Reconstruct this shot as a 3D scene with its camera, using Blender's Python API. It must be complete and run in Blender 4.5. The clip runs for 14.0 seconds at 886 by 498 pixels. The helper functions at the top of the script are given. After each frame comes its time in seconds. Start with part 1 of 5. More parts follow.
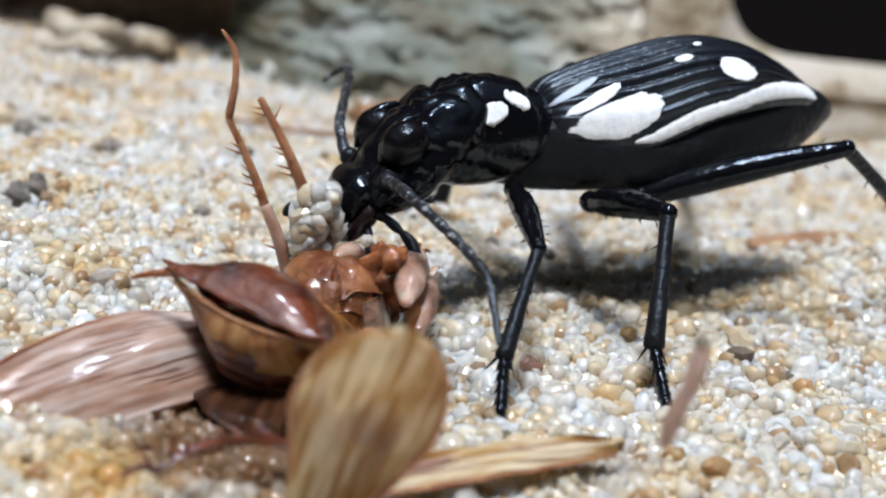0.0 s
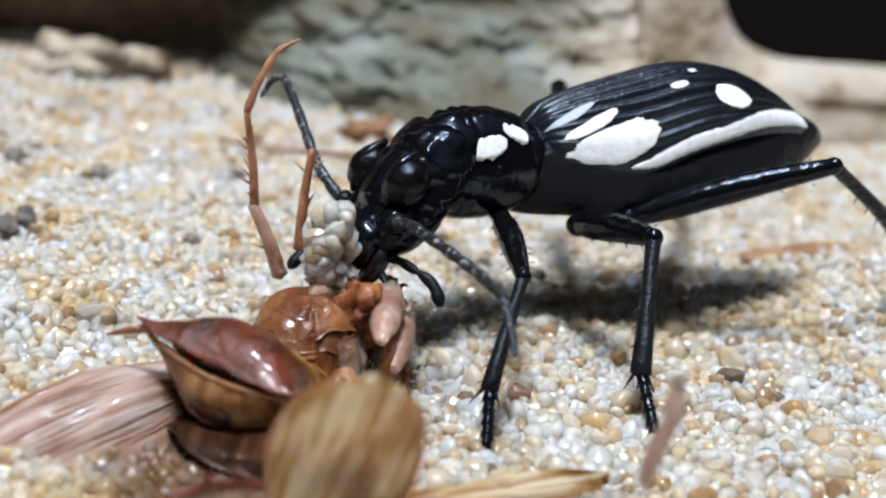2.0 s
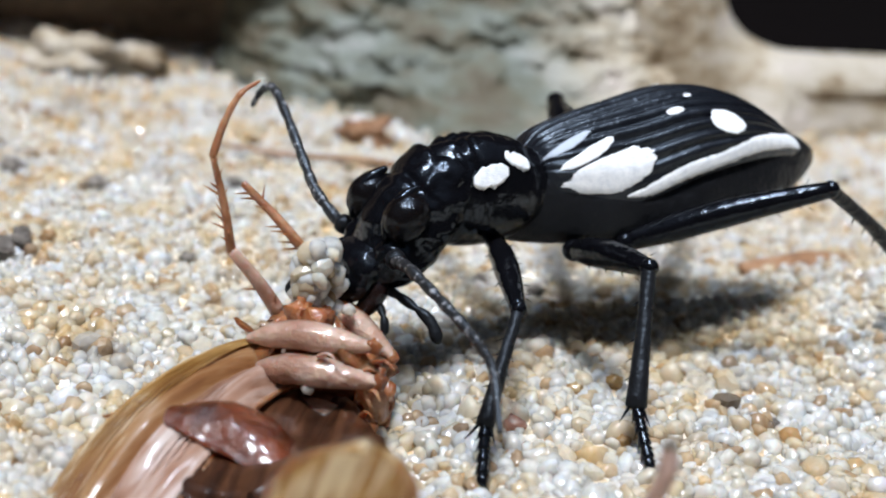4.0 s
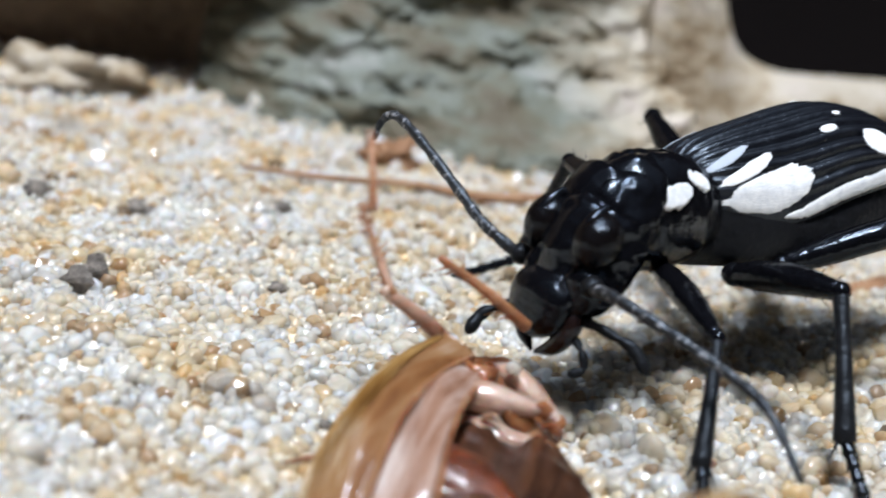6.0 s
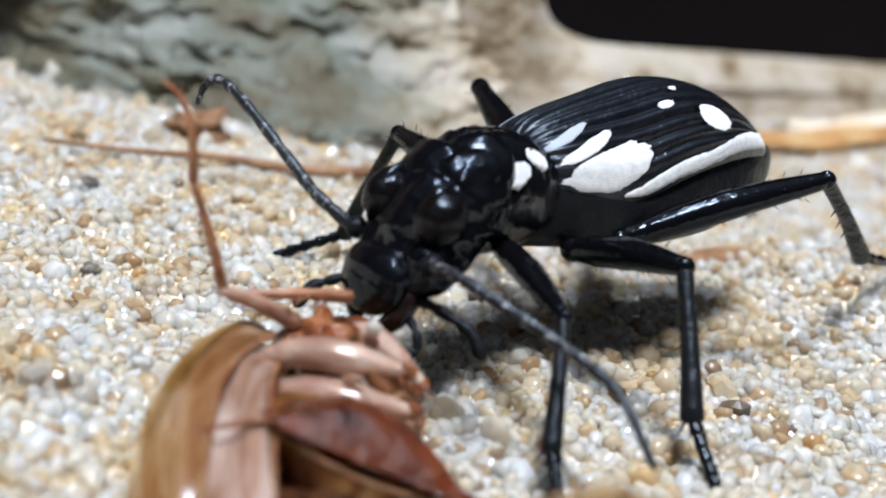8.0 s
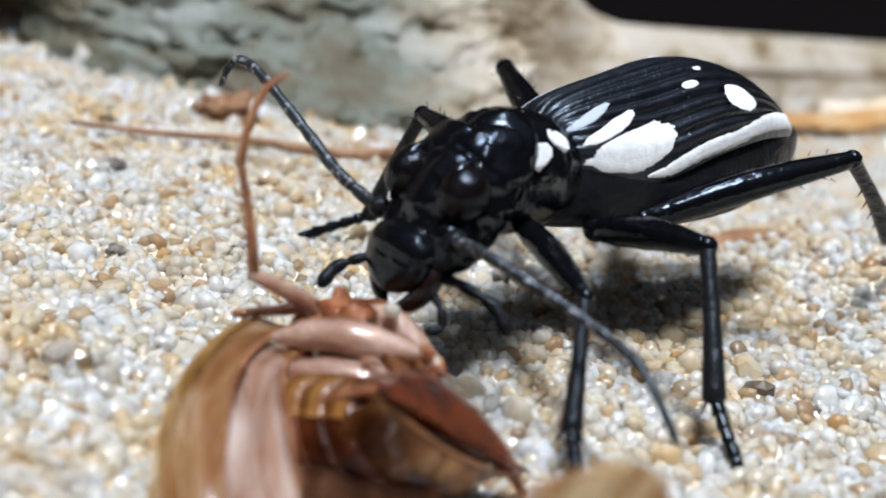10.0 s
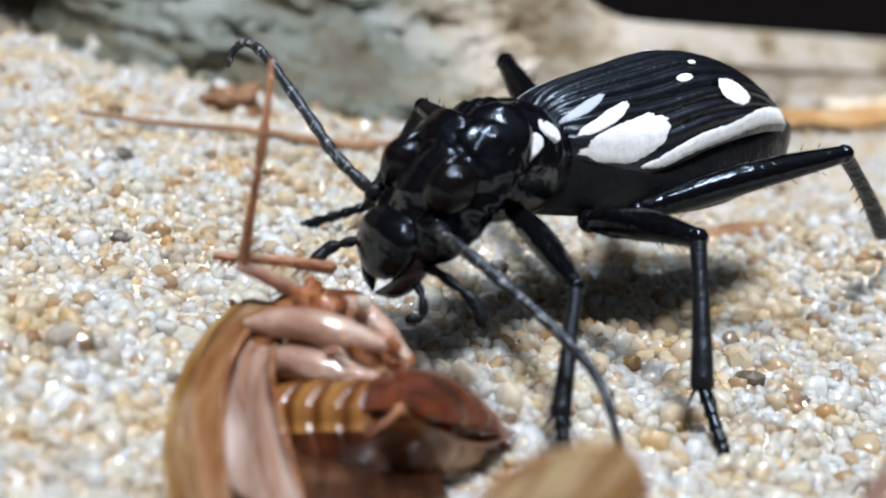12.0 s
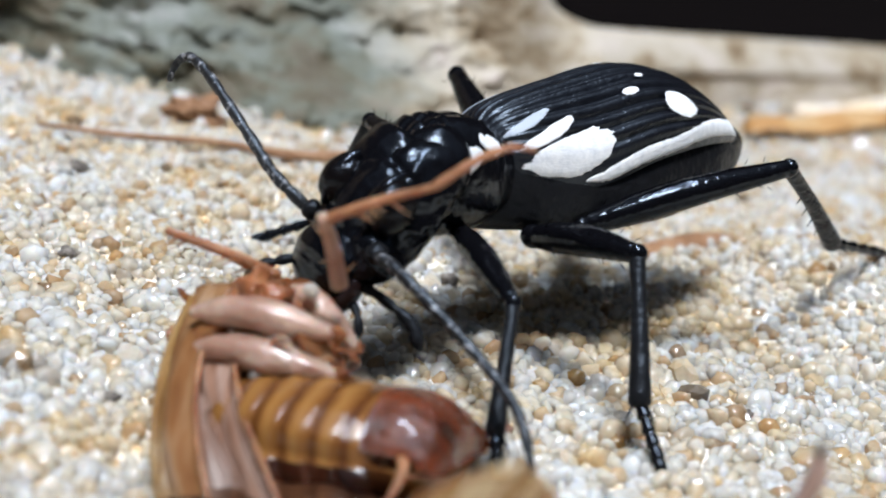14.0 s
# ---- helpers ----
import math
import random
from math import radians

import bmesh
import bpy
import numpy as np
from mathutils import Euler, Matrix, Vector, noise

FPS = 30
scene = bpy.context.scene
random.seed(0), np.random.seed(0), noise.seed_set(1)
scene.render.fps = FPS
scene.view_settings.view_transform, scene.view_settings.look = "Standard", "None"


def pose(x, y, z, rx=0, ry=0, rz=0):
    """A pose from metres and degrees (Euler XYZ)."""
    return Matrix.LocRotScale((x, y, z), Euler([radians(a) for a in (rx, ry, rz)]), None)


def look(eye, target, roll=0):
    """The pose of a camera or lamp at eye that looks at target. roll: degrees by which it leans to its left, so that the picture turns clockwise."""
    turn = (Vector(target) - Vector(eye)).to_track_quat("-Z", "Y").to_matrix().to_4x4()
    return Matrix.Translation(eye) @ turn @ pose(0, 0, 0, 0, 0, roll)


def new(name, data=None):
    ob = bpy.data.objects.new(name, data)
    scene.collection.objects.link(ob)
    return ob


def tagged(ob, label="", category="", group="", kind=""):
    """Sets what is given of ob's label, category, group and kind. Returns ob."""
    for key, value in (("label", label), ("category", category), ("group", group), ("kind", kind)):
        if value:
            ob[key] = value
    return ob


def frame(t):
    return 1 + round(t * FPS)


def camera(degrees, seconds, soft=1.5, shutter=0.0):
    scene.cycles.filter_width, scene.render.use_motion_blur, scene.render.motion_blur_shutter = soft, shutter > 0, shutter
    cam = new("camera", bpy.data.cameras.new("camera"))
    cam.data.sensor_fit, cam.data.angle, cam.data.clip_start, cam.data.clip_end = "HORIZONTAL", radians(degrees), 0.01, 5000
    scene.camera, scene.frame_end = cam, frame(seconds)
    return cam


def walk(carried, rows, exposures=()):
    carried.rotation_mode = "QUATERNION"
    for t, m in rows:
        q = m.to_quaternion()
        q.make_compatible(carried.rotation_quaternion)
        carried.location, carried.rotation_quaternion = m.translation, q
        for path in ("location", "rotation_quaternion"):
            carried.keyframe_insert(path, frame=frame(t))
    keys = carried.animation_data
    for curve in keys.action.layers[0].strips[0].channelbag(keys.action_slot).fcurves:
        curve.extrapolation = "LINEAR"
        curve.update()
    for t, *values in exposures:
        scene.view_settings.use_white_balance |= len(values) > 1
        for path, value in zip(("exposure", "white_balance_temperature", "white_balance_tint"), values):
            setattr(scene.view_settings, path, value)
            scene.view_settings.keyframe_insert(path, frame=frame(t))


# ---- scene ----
# camera: hand-held phone close to the sand
cam = camera(30, 14.0, soft=2.0, shutter=0.4)
cam.data.dof.use_dof = True
cam.data.dof.focus_distance = 0.117
cam.data.dof.aperture_fstop = 32
walk(cam, [
    (0.0, look((0.00068, -0.09669, 0.04091), (0.00095, -0.00106, 0.01169), 8.30)),
    (0.5, look((0.00112, -0.09659, 0.04148), (0.00146, -0.00097, 0.01220), 8.30)),
    (1.0, look((0.00143, -0.09621, 0.04182), (0.00191, -0.00058, 0.01261), 8.25)),
    (1.5, look((0.00150, -0.09624, 0.04258), (0.00215, -0.00064, 0.01322), 8.17)),
    (2.0, look((0.00258, -0.09544, 0.04382), (0.00189, -0.00005, 0.01382), 6.89)),
    (4.3, look((0.00234, -0.09332, 0.04967), (0.00192, 0.00100, 0.01644), 6.66)),
    (4.5, look((-0.00002, -0.09330, 0.04873), (0.00032, 0.00114, 0.01586), 6.72)),
    (5.0, look((-0.00929, -0.09114, 0.04538), (-0.00711, 0.00362, 0.01350), 6.91)),
    (5.5, look((-0.01912, -0.08653, 0.04383), (-0.01236, 0.00840, 0.01313), 8.05)),
    (6.0, look((-0.02359, -0.08288, 0.04199), (-0.01070, 0.01184, 0.01264), 8.71)),
    (6.5, look((-0.02433, -0.08253, 0.04387), (-0.00586, 0.01177, 0.01619), 9.71)),
    (7.0, look((-0.02482, -0.07964, 0.04149), (-0.00251, 0.01358, 0.01296), 9.91)),
    (7.5, look((-0.02548, -0.07731, 0.04012), (-0.00046, 0.01522, 0.01162), 9.91)),
    (8.0, look((-0.02602, -0.07726, 0.04038), (-0.00011, 0.01488, 0.01141), 10.45)),
    (8.2, look((-0.02713, -0.07755, 0.03967), (-0.00183, 0.01458, 0.01013), 10.18)),
    (10.3, look((-0.02476, -0.07759, 0.04024), (-0.00114, 0.01477, 0.01006), 10.02)),
    (10.5, look((-0.02493, -0.07774, 0.03989), (-0.00131, 0.01464, 0.00977), 10.08)),
    (11.0, look((-0.02562, -0.07853, 0.04049), (-0.00251, 0.01396, 0.01028), 9.97)),
    (11.5, look((-0.02543, -0.07915, 0.04154), (-0.00246, 0.01340, 0.01143), 10.18)),
    (12.0, look((-0.02403, -0.08003, 0.04071), (-0.00129, 0.01241, 0.01011), 10.29)),
    (12.5, look((-0.02402, -0.08014, 0.04042), (-0.00181, 0.01235, 0.00953), 10.21)),
    (13.0, look((-0.02191, -0.07973, 0.04137), (0.00074, 0.01262, 0.01041), 10.29)),
    (13.5, look((-0.02114, -0.07964, 0.04149), (0.00160, 0.01264, 0.01038), 10.22)),
    (14.0, look((-0.02048, -0.08061, 0.04272), (0.00230, 0.01176, 0.01191), 10.15)),
])

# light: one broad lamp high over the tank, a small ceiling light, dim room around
CM = 0.01
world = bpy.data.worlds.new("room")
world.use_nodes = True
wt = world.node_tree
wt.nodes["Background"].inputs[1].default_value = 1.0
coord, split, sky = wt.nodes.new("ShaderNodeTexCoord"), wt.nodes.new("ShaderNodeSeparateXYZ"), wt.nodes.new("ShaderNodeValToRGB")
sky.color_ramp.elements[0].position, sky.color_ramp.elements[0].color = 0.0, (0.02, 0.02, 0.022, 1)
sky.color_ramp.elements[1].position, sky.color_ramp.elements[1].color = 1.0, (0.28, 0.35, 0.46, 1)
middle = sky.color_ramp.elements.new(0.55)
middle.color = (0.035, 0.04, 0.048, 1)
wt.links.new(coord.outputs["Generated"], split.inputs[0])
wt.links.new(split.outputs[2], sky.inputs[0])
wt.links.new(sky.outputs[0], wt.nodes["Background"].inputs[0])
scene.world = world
lamp = bpy.data.lights.new("lamp", "SUN")
lamp.energy, lamp.angle, lamp.color = 5.6, radians(14), (0.935, 0.985, 1.07)
# the small cool ceiling light over the tank that glints on every upper surface
over = bpy.data.lights.new("ceiling_light", "AREA")
over.shape, over.size, over.energy, over.color = "DISK", 0.030, 0.62, (0.78, 0.91, 1.12)
over_ob = new("ceiling_light", over)
over_ob.matrix_world = look((-0.02, 0.07, 0.40), (0.01, 0.025, 0.0))
lamp_ob = new("lamp", lamp)
lamp_ob.matrix_world = look((-0.07, -0.16, 0.58), (0.0, 0.0, 0.0))
scene.view_settings.exposure = -0.21


# ---- materials ----
def material(name):
    m = bpy.data.materials.new(name)
    m.use_nodes = True
    t = m.node_tree
    return m, t, t.nodes["Principled BSDF"]


def node(t, kind, **values):
    n = t.nodes.new(kind)
    for key, value in values.items():
        n.inputs[key.replace("_", " ")].default_value = value
    return n


def ramp(t, source, stops):
    r = t.nodes.new("ShaderNodeValToRGB")
    e = r.color_ramp.elements
    while len(e) < len(stops):
        e.new(0.5)
    for k, (p, c) in enumerate(stops):
        e[k].position, e[k].color = p, (*c, 1)
    t.links.new(source, r.inputs[0])
    return r.outputs[0]


def noise_of(t, scale, detail=3.0, rough=0.6, stretch=None):
    n = node(t, "ShaderNodeTexNoise", Scale=scale, Detail=detail, Roughness=rough)
    c = t.nodes.new("ShaderNodeTexCoord")
    if stretch:
        m = t.nodes.new("ShaderNodeMapping")
        m.inputs["Scale"].default_value = stretch
        t.links.new(c.outputs["Object"], m.inputs[0])
        t.links.new(m.outputs[0], n.inputs["Vector"])
    else:
        t.links.new(c.outputs["Object"], n.inputs["Vector"])
    return n.outputs[0]


def bump(t, b, source, strength, distance):
    n = node(t, "ShaderNodeBump", Strength=strength, Distance=distance)
    t.links.new(source, n.inputs["Height"])
    t.links.new(n.outputs[0], b.inputs["Normal"])
    return n


def shell(name, colour, rough, grain=2500, strength=0.25, lumps=0.0, gloss=0.5):
    m, t, b = material(name)
    b.inputs["Base Color"].default_value = (*colour, 1)
    b.inputs["Specular IOR Level"].default_value = gloss
    b.inputs["Specular Tint"].default_value = (0.70, 0.84, 1.0, 1)
    n = noise_of(t, 900, 4)
    r = node(t, "ShaderNodeMapRange", To_Min=rough * 0.6, To_Max=rough * 1.7)
    t.links.new(n, r.inputs[0])
    t.links.new(r.outputs[0], b.inputs["Roughness"])
    fine = bump(t, b, noise_of(t, grain, 2), strength, 0.00012)
    if lumps:
        coarse = node(t, "ShaderNodeBump", Strength=lumps, Distance=0.0006)
        t.links.new(noise_of(t, 300, 3), coarse.inputs["Height"])
        pits = node(t, "ShaderNodeBump", Strength=lumps * 0.3, Distance=0.0002)
        t.links.new(noise_of(t, 1100, 2), pits.inputs["Height"])
        t.links.new(coarse.outputs[0], pits.inputs["Normal"])
        t.links.new(pits.outputs[0], fine.inputs["Normal"])
    return m


BLACK = shell("black_chitin", (0.003, 0.003, 0.004), 0.12, lumps=0.45, gloss=0.26)
BLACK_DULL = shell("dull_black_chitin", (0.009, 0.009, 0.010), 0.36, 1800, 0.7, 0.8, 0.16)
ELYTRA = shell("black_wing_case", (0.004, 0.004, 0.006), 0.30, 3200, 0.6, 0.30, 0.60)
BLACK_HEAD = shell("wrinkled_black_chitin", (0.003, 0.003, 0.004), 0.15, 1500, 0.4, 0.22, 0.34)
EYE = shell("dark_eye", (0.004, 0.003, 0.003), 0.18, 5000, 0.3, 0.15, 0.25)
FEELER = shell("grey_black_feeler", (0.012, 0.011, 0.011), 0.36, 3000, 0.6)
# pale dust caught in the short hairs of the antennae
FEELER.node_tree.links.new(ramp(FEELER.node_tree, noise_of(FEELER.node_tree, 2200, 2), [(0.56, (0.012, 0.011, 0.011)), (0.68, (0.22, 0.22, 0.23))]), FEELER.node_tree.nodes["Principled BSDF"].inputs["Base Color"])
MANDIBLE = shell("dark_brown_jaw", (0.011, 0.005, 0.004), 0.20)


# thin hair at the shoulder, the bluish sheen on it put into the colour
GREY_HAIR_SHEEN = shell("grey_hair_sheen", (0.42, 0.46, 0.52), 0.5, 5000, 0.6)


def hairy_white():
    m, t, b = material("white_hair_patch")
    c = ramp(t, noise_of(t, 1800, 4), [(0.25, (0.68, 0.71, 0.75)), (0.6, (0.87, 0.885, 0.90))])
    t.links.new(c, b.inputs["Base Color"])
    b.inputs["Roughness"].default_value = 0.9
    b.inputs["Specular IOR Level"].default_value = 0.1
    bump(t, b, noise_of(t, 6000, 2, stretch=(0.4, 1, 1)), 0.45, 0.0001)
    return m


WHITE = hairy_white()


def stained(t, colour, source):
    """Lays the broad amber and brown drifts of the sand, one yellow wet spot, and a brown soak darkened as shade, over
    a grain colour.
    """
    def over(base, tint, mask):
        mix = t.nodes.new("ShaderNodeMix")
        mix.data_type, mix.blend_type = "RGBA", "MULTIPLY"
        t.links.new(base, mix.inputs[6])
        mix.inputs[7].default_value = (*tint, 1)
        t.links.new(mask, mix.inputs[0])
        return mix.outputs[2]
    drift = ramp(t, noise_of(t, 170, 3, 0.55), [(0.46, (0, 0, 0)), (0.66, (1, 1, 1))])
    c = over(colour, (0.98, 0.84, 0.62), drift)
    dust = ramp(t, noise_of(t, 105, 2, 0.5, (1, 1, 3)), [(0.60, (0, 0, 0)), (0.72, (0.8, 0.8, 0.8))])
    c = over(c, (0.66, 0.60, 0.54), dust)
    at = t.nodes.new("ShaderNodeTexCoord")
    far = t.nodes.new("ShaderNodeVectorMath")
    far.operation = "DISTANCE"
    far.inputs[1].default_value = (-0.0162, -0.0128, 0.0)
    t.links.new(at.outputs["Object"], far.inputs[0])
    wet = ramp(t, far.outputs["Value"], [(0.0, (0.85, 0.85, 0.85)), (0.0075, (0, 0, 0))])
    c = over(c, (0.95, 0.66, 0.20), wet)
    # brown fluid soak, with the shade under the carcass also put into its tint
    near = t.nodes.new("ShaderNodeVectorMath")
    near.operation = "DISTANCE"
    near.inputs[1].default_value = (-0.0088, -0.0050, 0.0)
    t.links.new(at.outputs["Object"], near.inputs[0])
    edge = t.nodes.new("ShaderNodeMath")
    edge.operation = "MULTIPLY_ADD"
    t.links.new(noise_of(t, 500, 3), edge.inputs[0])
    edge.inputs[1].default_value = 0.004
    t.links.new(near.outputs["Value"], edge.inputs[2])
    soaked_shade = ramp(t, edge.outputs[0], [(0.0080, (0.9, 0.9, 0.9)), (0.0125, (0, 0, 0))])
    return over(c, (0.30, 0.17, 0.08), soaked_shade)


def grain_material(name, on_ground=True):
    m, t, b = material(name)
    g = t.nodes.new("ShaderNodeNewGeometry")
    c = ramp(t, g.outputs["Random Per Island"], [
        (0.0, (0.26, 0.21, 0.16)), (0.012, (0.50, 0.36, 0.24)), (0.06, (0.72, 0.56, 0.38)), (0.15, (0.82, 0.71, 0.54)),
        (0.28, (0.84, 0.79, 0.69)), (0.46, (0.87, 0.85, 0.80)), (0.66, (0.76, 0.74, 0.71)), (0.80, (0.88, 0.87, 0.84)), (1.0, (0.97, 0.97, 0.97))])
    n = ramp(t, noise_of(t, 1900, 4, 0.65), [(0.32, (0.84, 0.83, 0.81)), (0.62, (1, 1, 1))])
    mix = t.nodes.new("ShaderNodeMix")
    mix.data_type, mix.blend_type = "RGBA", "MULTIPLY"
    mix.inputs[0].default_value = 0.75
    t.links.new(c, mix.inputs[6])
    t.links.new(n, mix.inputs[7])
    colour = stained(t, mix.outputs[2], n) if on_ground else mix.outputs[2]
    t.links.new(colour, b.inputs["Base Color"])
    b.inputs["Roughness"].default_value = 0.13
    b.inputs["Specular IOR Level"].default_value = 0.6
    b.inputs["Subsurface Weight"].default_value = 0.7
    b.inputs["Transmission Weight"].default_value = 0.30
    b.inputs["Subsurface Radius"].default_value = (1.0, 0.85, 0.7)
    b.inputs["Subsurface Scale"].default_value = 0.0005
    bump(t, b, noise_of(t, 1800, 2), 0.25, 0.00012)
    tr = t.nodes.new("ShaderNodeBsdfTranslucent")
    t.links.new(colour, tr.inputs[0])
    ms = t.nodes.new("ShaderNodeMixShader")
    ms.inputs[0].default_value = 0.26
    t.links.new(b.outputs[0], ms.inputs[1])
    t.links.new(tr.outputs[0], ms.inputs[2])
    t.links.new(ms.outputs[0], t.nodes["Material Output"].inputs[0])
    return m


GRAIN = grain_material("quartz_sand_grains")
CLEAN_GRAIN = grain_material("clean_quartz_grains", False)


def sand_material():
    m, t, b = material("packed_sand")
    v = node(t, "ShaderNodeTexVoronoi", Scale=1250)
    c0 = t.nodes.new("ShaderNodeTexCoord")
    t.links.new(c0.outputs["Object"], v.inputs["Vector"])
    s = t.nodes.new("ShaderNodeSeparateColor")
    t.links.new(v.outputs["Color"], s.inputs[0])
    c = ramp(t, s.outputs[0], [(0.0, (0.42, 0.30, 0.19)), (0.1, (0.72, 0.54, 0.34)), (0.3, (0.82, 0.72, 0.56)),
                               (0.6, (0.85, 0.81, 0.74)), (1.0, (0.90, 0.89, 0.88))])
    t.links.new(stained(t, c, c), b.inputs["Base Color"])
    b.inputs["Roughness"].default_value = 0.6
    bump(t, b, v.outputs["Distance"], 0.8, -0.0006)
    return m


SAND = sand_material()


def rock_material(name, stops, scale=90, stretch=None, tan=None):
    m, t, b = material(name)
    c = ramp(t, noise_of(t, scale, 6, 0.65, stretch), stops)
    if tan:
        where, split_x, add = t.nodes.new("ShaderNodeTexCoord"), t.nodes.new("ShaderNodeSeparateXYZ"), t.nodes.new("ShaderNodeMath")
        t.links.new(where.outputs["Object"], split_x.inputs[0])
        add.operation = "MULTIPLY_ADD"
        t.links.new(noise_of(t, 130, 3), add.inputs[0])
        add.inputs[1].default_value = 0.02
        t.links.new(split_x.outputs[0], add.inputs[2])
        mask = ramp(t, add.outputs[0], [(0.020, (0, 0, 0)), (0.032, (1, 1, 1))])
        mix = t.nodes.new("ShaderNodeMix")
        mix.data_type = "RGBA"
        t.links.new(mask, mix.inputs[0])
        t.links.new(c, mix.inputs[6])
        t.links.new(ramp(t, noise_of(t, 190, 6, 0.65, (0.7, 0.7, 1.5)), tan), mix.inputs[7])
        c = mix.outputs[2]
    t.links.new(c, b.inputs["Base Color"])
    b.inputs["Roughness"].default_value = 0.55
    bump(t, b, noise_of(t, scale * 4, 5), 0.6, 0.0015)
    return m


ROCK_GREEN = rock_material("greenish_stone", [(0.37, (0.085, 0.066, 0.038)), (0.44, (0.105, 0.090, 0.056)), (0.50, (0.120, 0.124, 0.090)), (0.58, (0.148, 0.162, 0.135)), (0.68, (0.26, 0.265, 0.24))], 150, (0.6, 0.6, 1.5), [(0.36, (0.17, 0.11, 0.055)), (0.44, (0.36, 0.285, 0.19)), (0.54, (0.50, 0.44, 0.35)), (0.68, (0.58, 0.50, 0.44))])
ROCK_DARK = rock_material("dark_brown_stone", [(0.3, (0.045, 0.028, 0.015)), (0.5, (0.12, 0.08, 0.044)), (0.7, (0.30, 0.22, 0.14))], 150)
ROCK_BROWN = rock_material("brown_stone", [(0.3, (0.06, 0.04, 0.022)), (0.5, (0.17, 0.115, 0.07)), (0.7, (0.30, 0.22, 0.15))], 120)
ROCK_PALE = rock_material("pale_stone", [(0.36, (0.17, 0.11, 0.055)), (0.44, (0.38, 0.30, 0.20)), (0.54, (0.52, 0.46, 0.37)), (0.68, (0.60, 0.52, 0.46))], 190, (0.7, 0.7, 1.5))
# flat black without gloss: the darkness of the hollow put into the colour
HOLLOW_DARK = shell("painted_hollow_dark", (0.006, 0.005, 0.005), 1.0)
HOLLOW_DARK.node_tree.nodes["Principled BSDF"].inputs["Specular IOR Level"].default_value = 0.0


def quartz(name, stops, stretch, rough=0.3, thin=0.4, scale=260, wet=0.6):
    """Clear quartz that lets light through."""
    m, t, b = material(name)
    c = ramp(t, noise_of(t, scale, 5, 0.6, stretch), stops)
    t.links.new(c, b.inputs["Base Color"])
    b.inputs["Roughness"].default_value = rough
    b.inputs["Coat Weight"].default_value = wet
    b.inputs["Coat Roughness"].default_value = 0.07
    b.inputs["Transmission Weight"].default_value = 0.55
    b.inputs["Subsurface Weight"].default_value = 0.5
    b.inputs["Subsurface Radius"].default_value = (1.0, 0.9, 0.75)
    b.inputs["Subsurface Scale"].default_value = 0.0014
    bump(t, b, noise_of(t, scale * 3, 4, 0.65, stretch), 0.3, 0.0003)
    tr = t.nodes.new("ShaderNodeBsdfTranslucent")
    t.links.new(c, tr.inputs[0])
    ms = t.nodes.new("ShaderNodeMixShader")
    ms.inputs[0].default_value = thin
    t.links.new(b.outputs[0], ms.inputs[1])
    t.links.new(tr.outputs[0], ms.inputs[2])
    t.links.new(ms.outputs[0], t.nodes["Material Output"].inputs[0])
    return m


def streaks(name, stops, rough=0.25, thin=0.45, across=1500, wet=0.7):
    """Wing membrane: fine veins that run along the wing, over broad drifts of colour."""
    m, t, b = material(name)
    broad = noise_of(t, 260, 3, 0.5, (0.5, 1, 1))
    fine = noise_of(t, across, 3, 0.55, (0.045, 1, 0.3))
    add = t.nodes.new("ShaderNodeMath")
    add.operation = "MULTIPLY_ADD"
    add.inputs[1].default_value = 0.55
    half = t.nodes.new("ShaderNodeMath")
    half.operation = "MULTIPLY"
    half.inputs[1].default_value = 0.45
    t.links.new(broad, half.inputs[0])
    t.links.new(fine, add.inputs[0])
    t.links.new(half.outputs[0], add.inputs[2])
    c = ramp(t, add.outputs[0], stops)
    t.links.new(c, b.inputs["Base Color"])
    b.inputs["Roughness"].default_value = rough
    b.inputs["Coat Weight"].default_value = wet
    b.inputs["Coat Roughness"].default_value = 0.12
    bump(t, b, fine, 0.55, 0.0004)
    tr = t.nodes.new("ShaderNodeBsdfTranslucent")
    t.links.new(c, tr.inputs[0])
    ms = t.nodes.new("ShaderNodeMixShader")
    ms.inputs[0].default_value = thin
    t.links.new(b.outputs[0], ms.inputs[1])
    t.links.new(tr.outputs[0], ms.inputs[2])
    t.links.new(ms.outputs[0], t.nodes["Material Output"].inputs[0])
    return m


def flesh(name, dark, light, rough=0.14, thin=0.25, scale=240, wet=0.9):
    """Wet, soft tissue: light sinks in and comes out reddened."""
    m, t, b = material(name)
    middle = tuple((p + q) / 2 for p, q in zip(dark, light))
    c = ramp(t, noise_of(t, scale, 4, 0.5), [(0.30, dark), (0.50, middle), (0.68, light)])
    t.links.new(c, b.inputs["Base Color"])
    b.inputs["Roughness"].default_value = rough + 0.1
    b.inputs["Coat Weight"].default_value = wet
    b.inputs["Coat Roughness"].default_value = rough
    b.inputs["Subsurface Weight"].default_value = 0.45
    b.inputs["Subsurface Radius"].default_value = (1.0, 0.42, 0.22)
    b.inputs["Subsurface Scale"].default_value = 0.0012
    bump(t, b, noise_of(t, scale * 3, 4, 0.65), 0.6, 0.0008)
    tr = t.nodes.new("ShaderNodeBsdfTranslucent")
    t.links.new(c, tr.inputs[0])
    ms = t.nodes.new("ShaderNodeMixShader")
    ms.inputs[0].default_value = thin
    t.links.new(b.outputs[0], ms.inputs[1])
    t.links.new(tr.outputs[0], ms.inputs[2])
    t.links.new(ms.outputs[0], t.nodes["Material Output"].inputs[0])
    return m


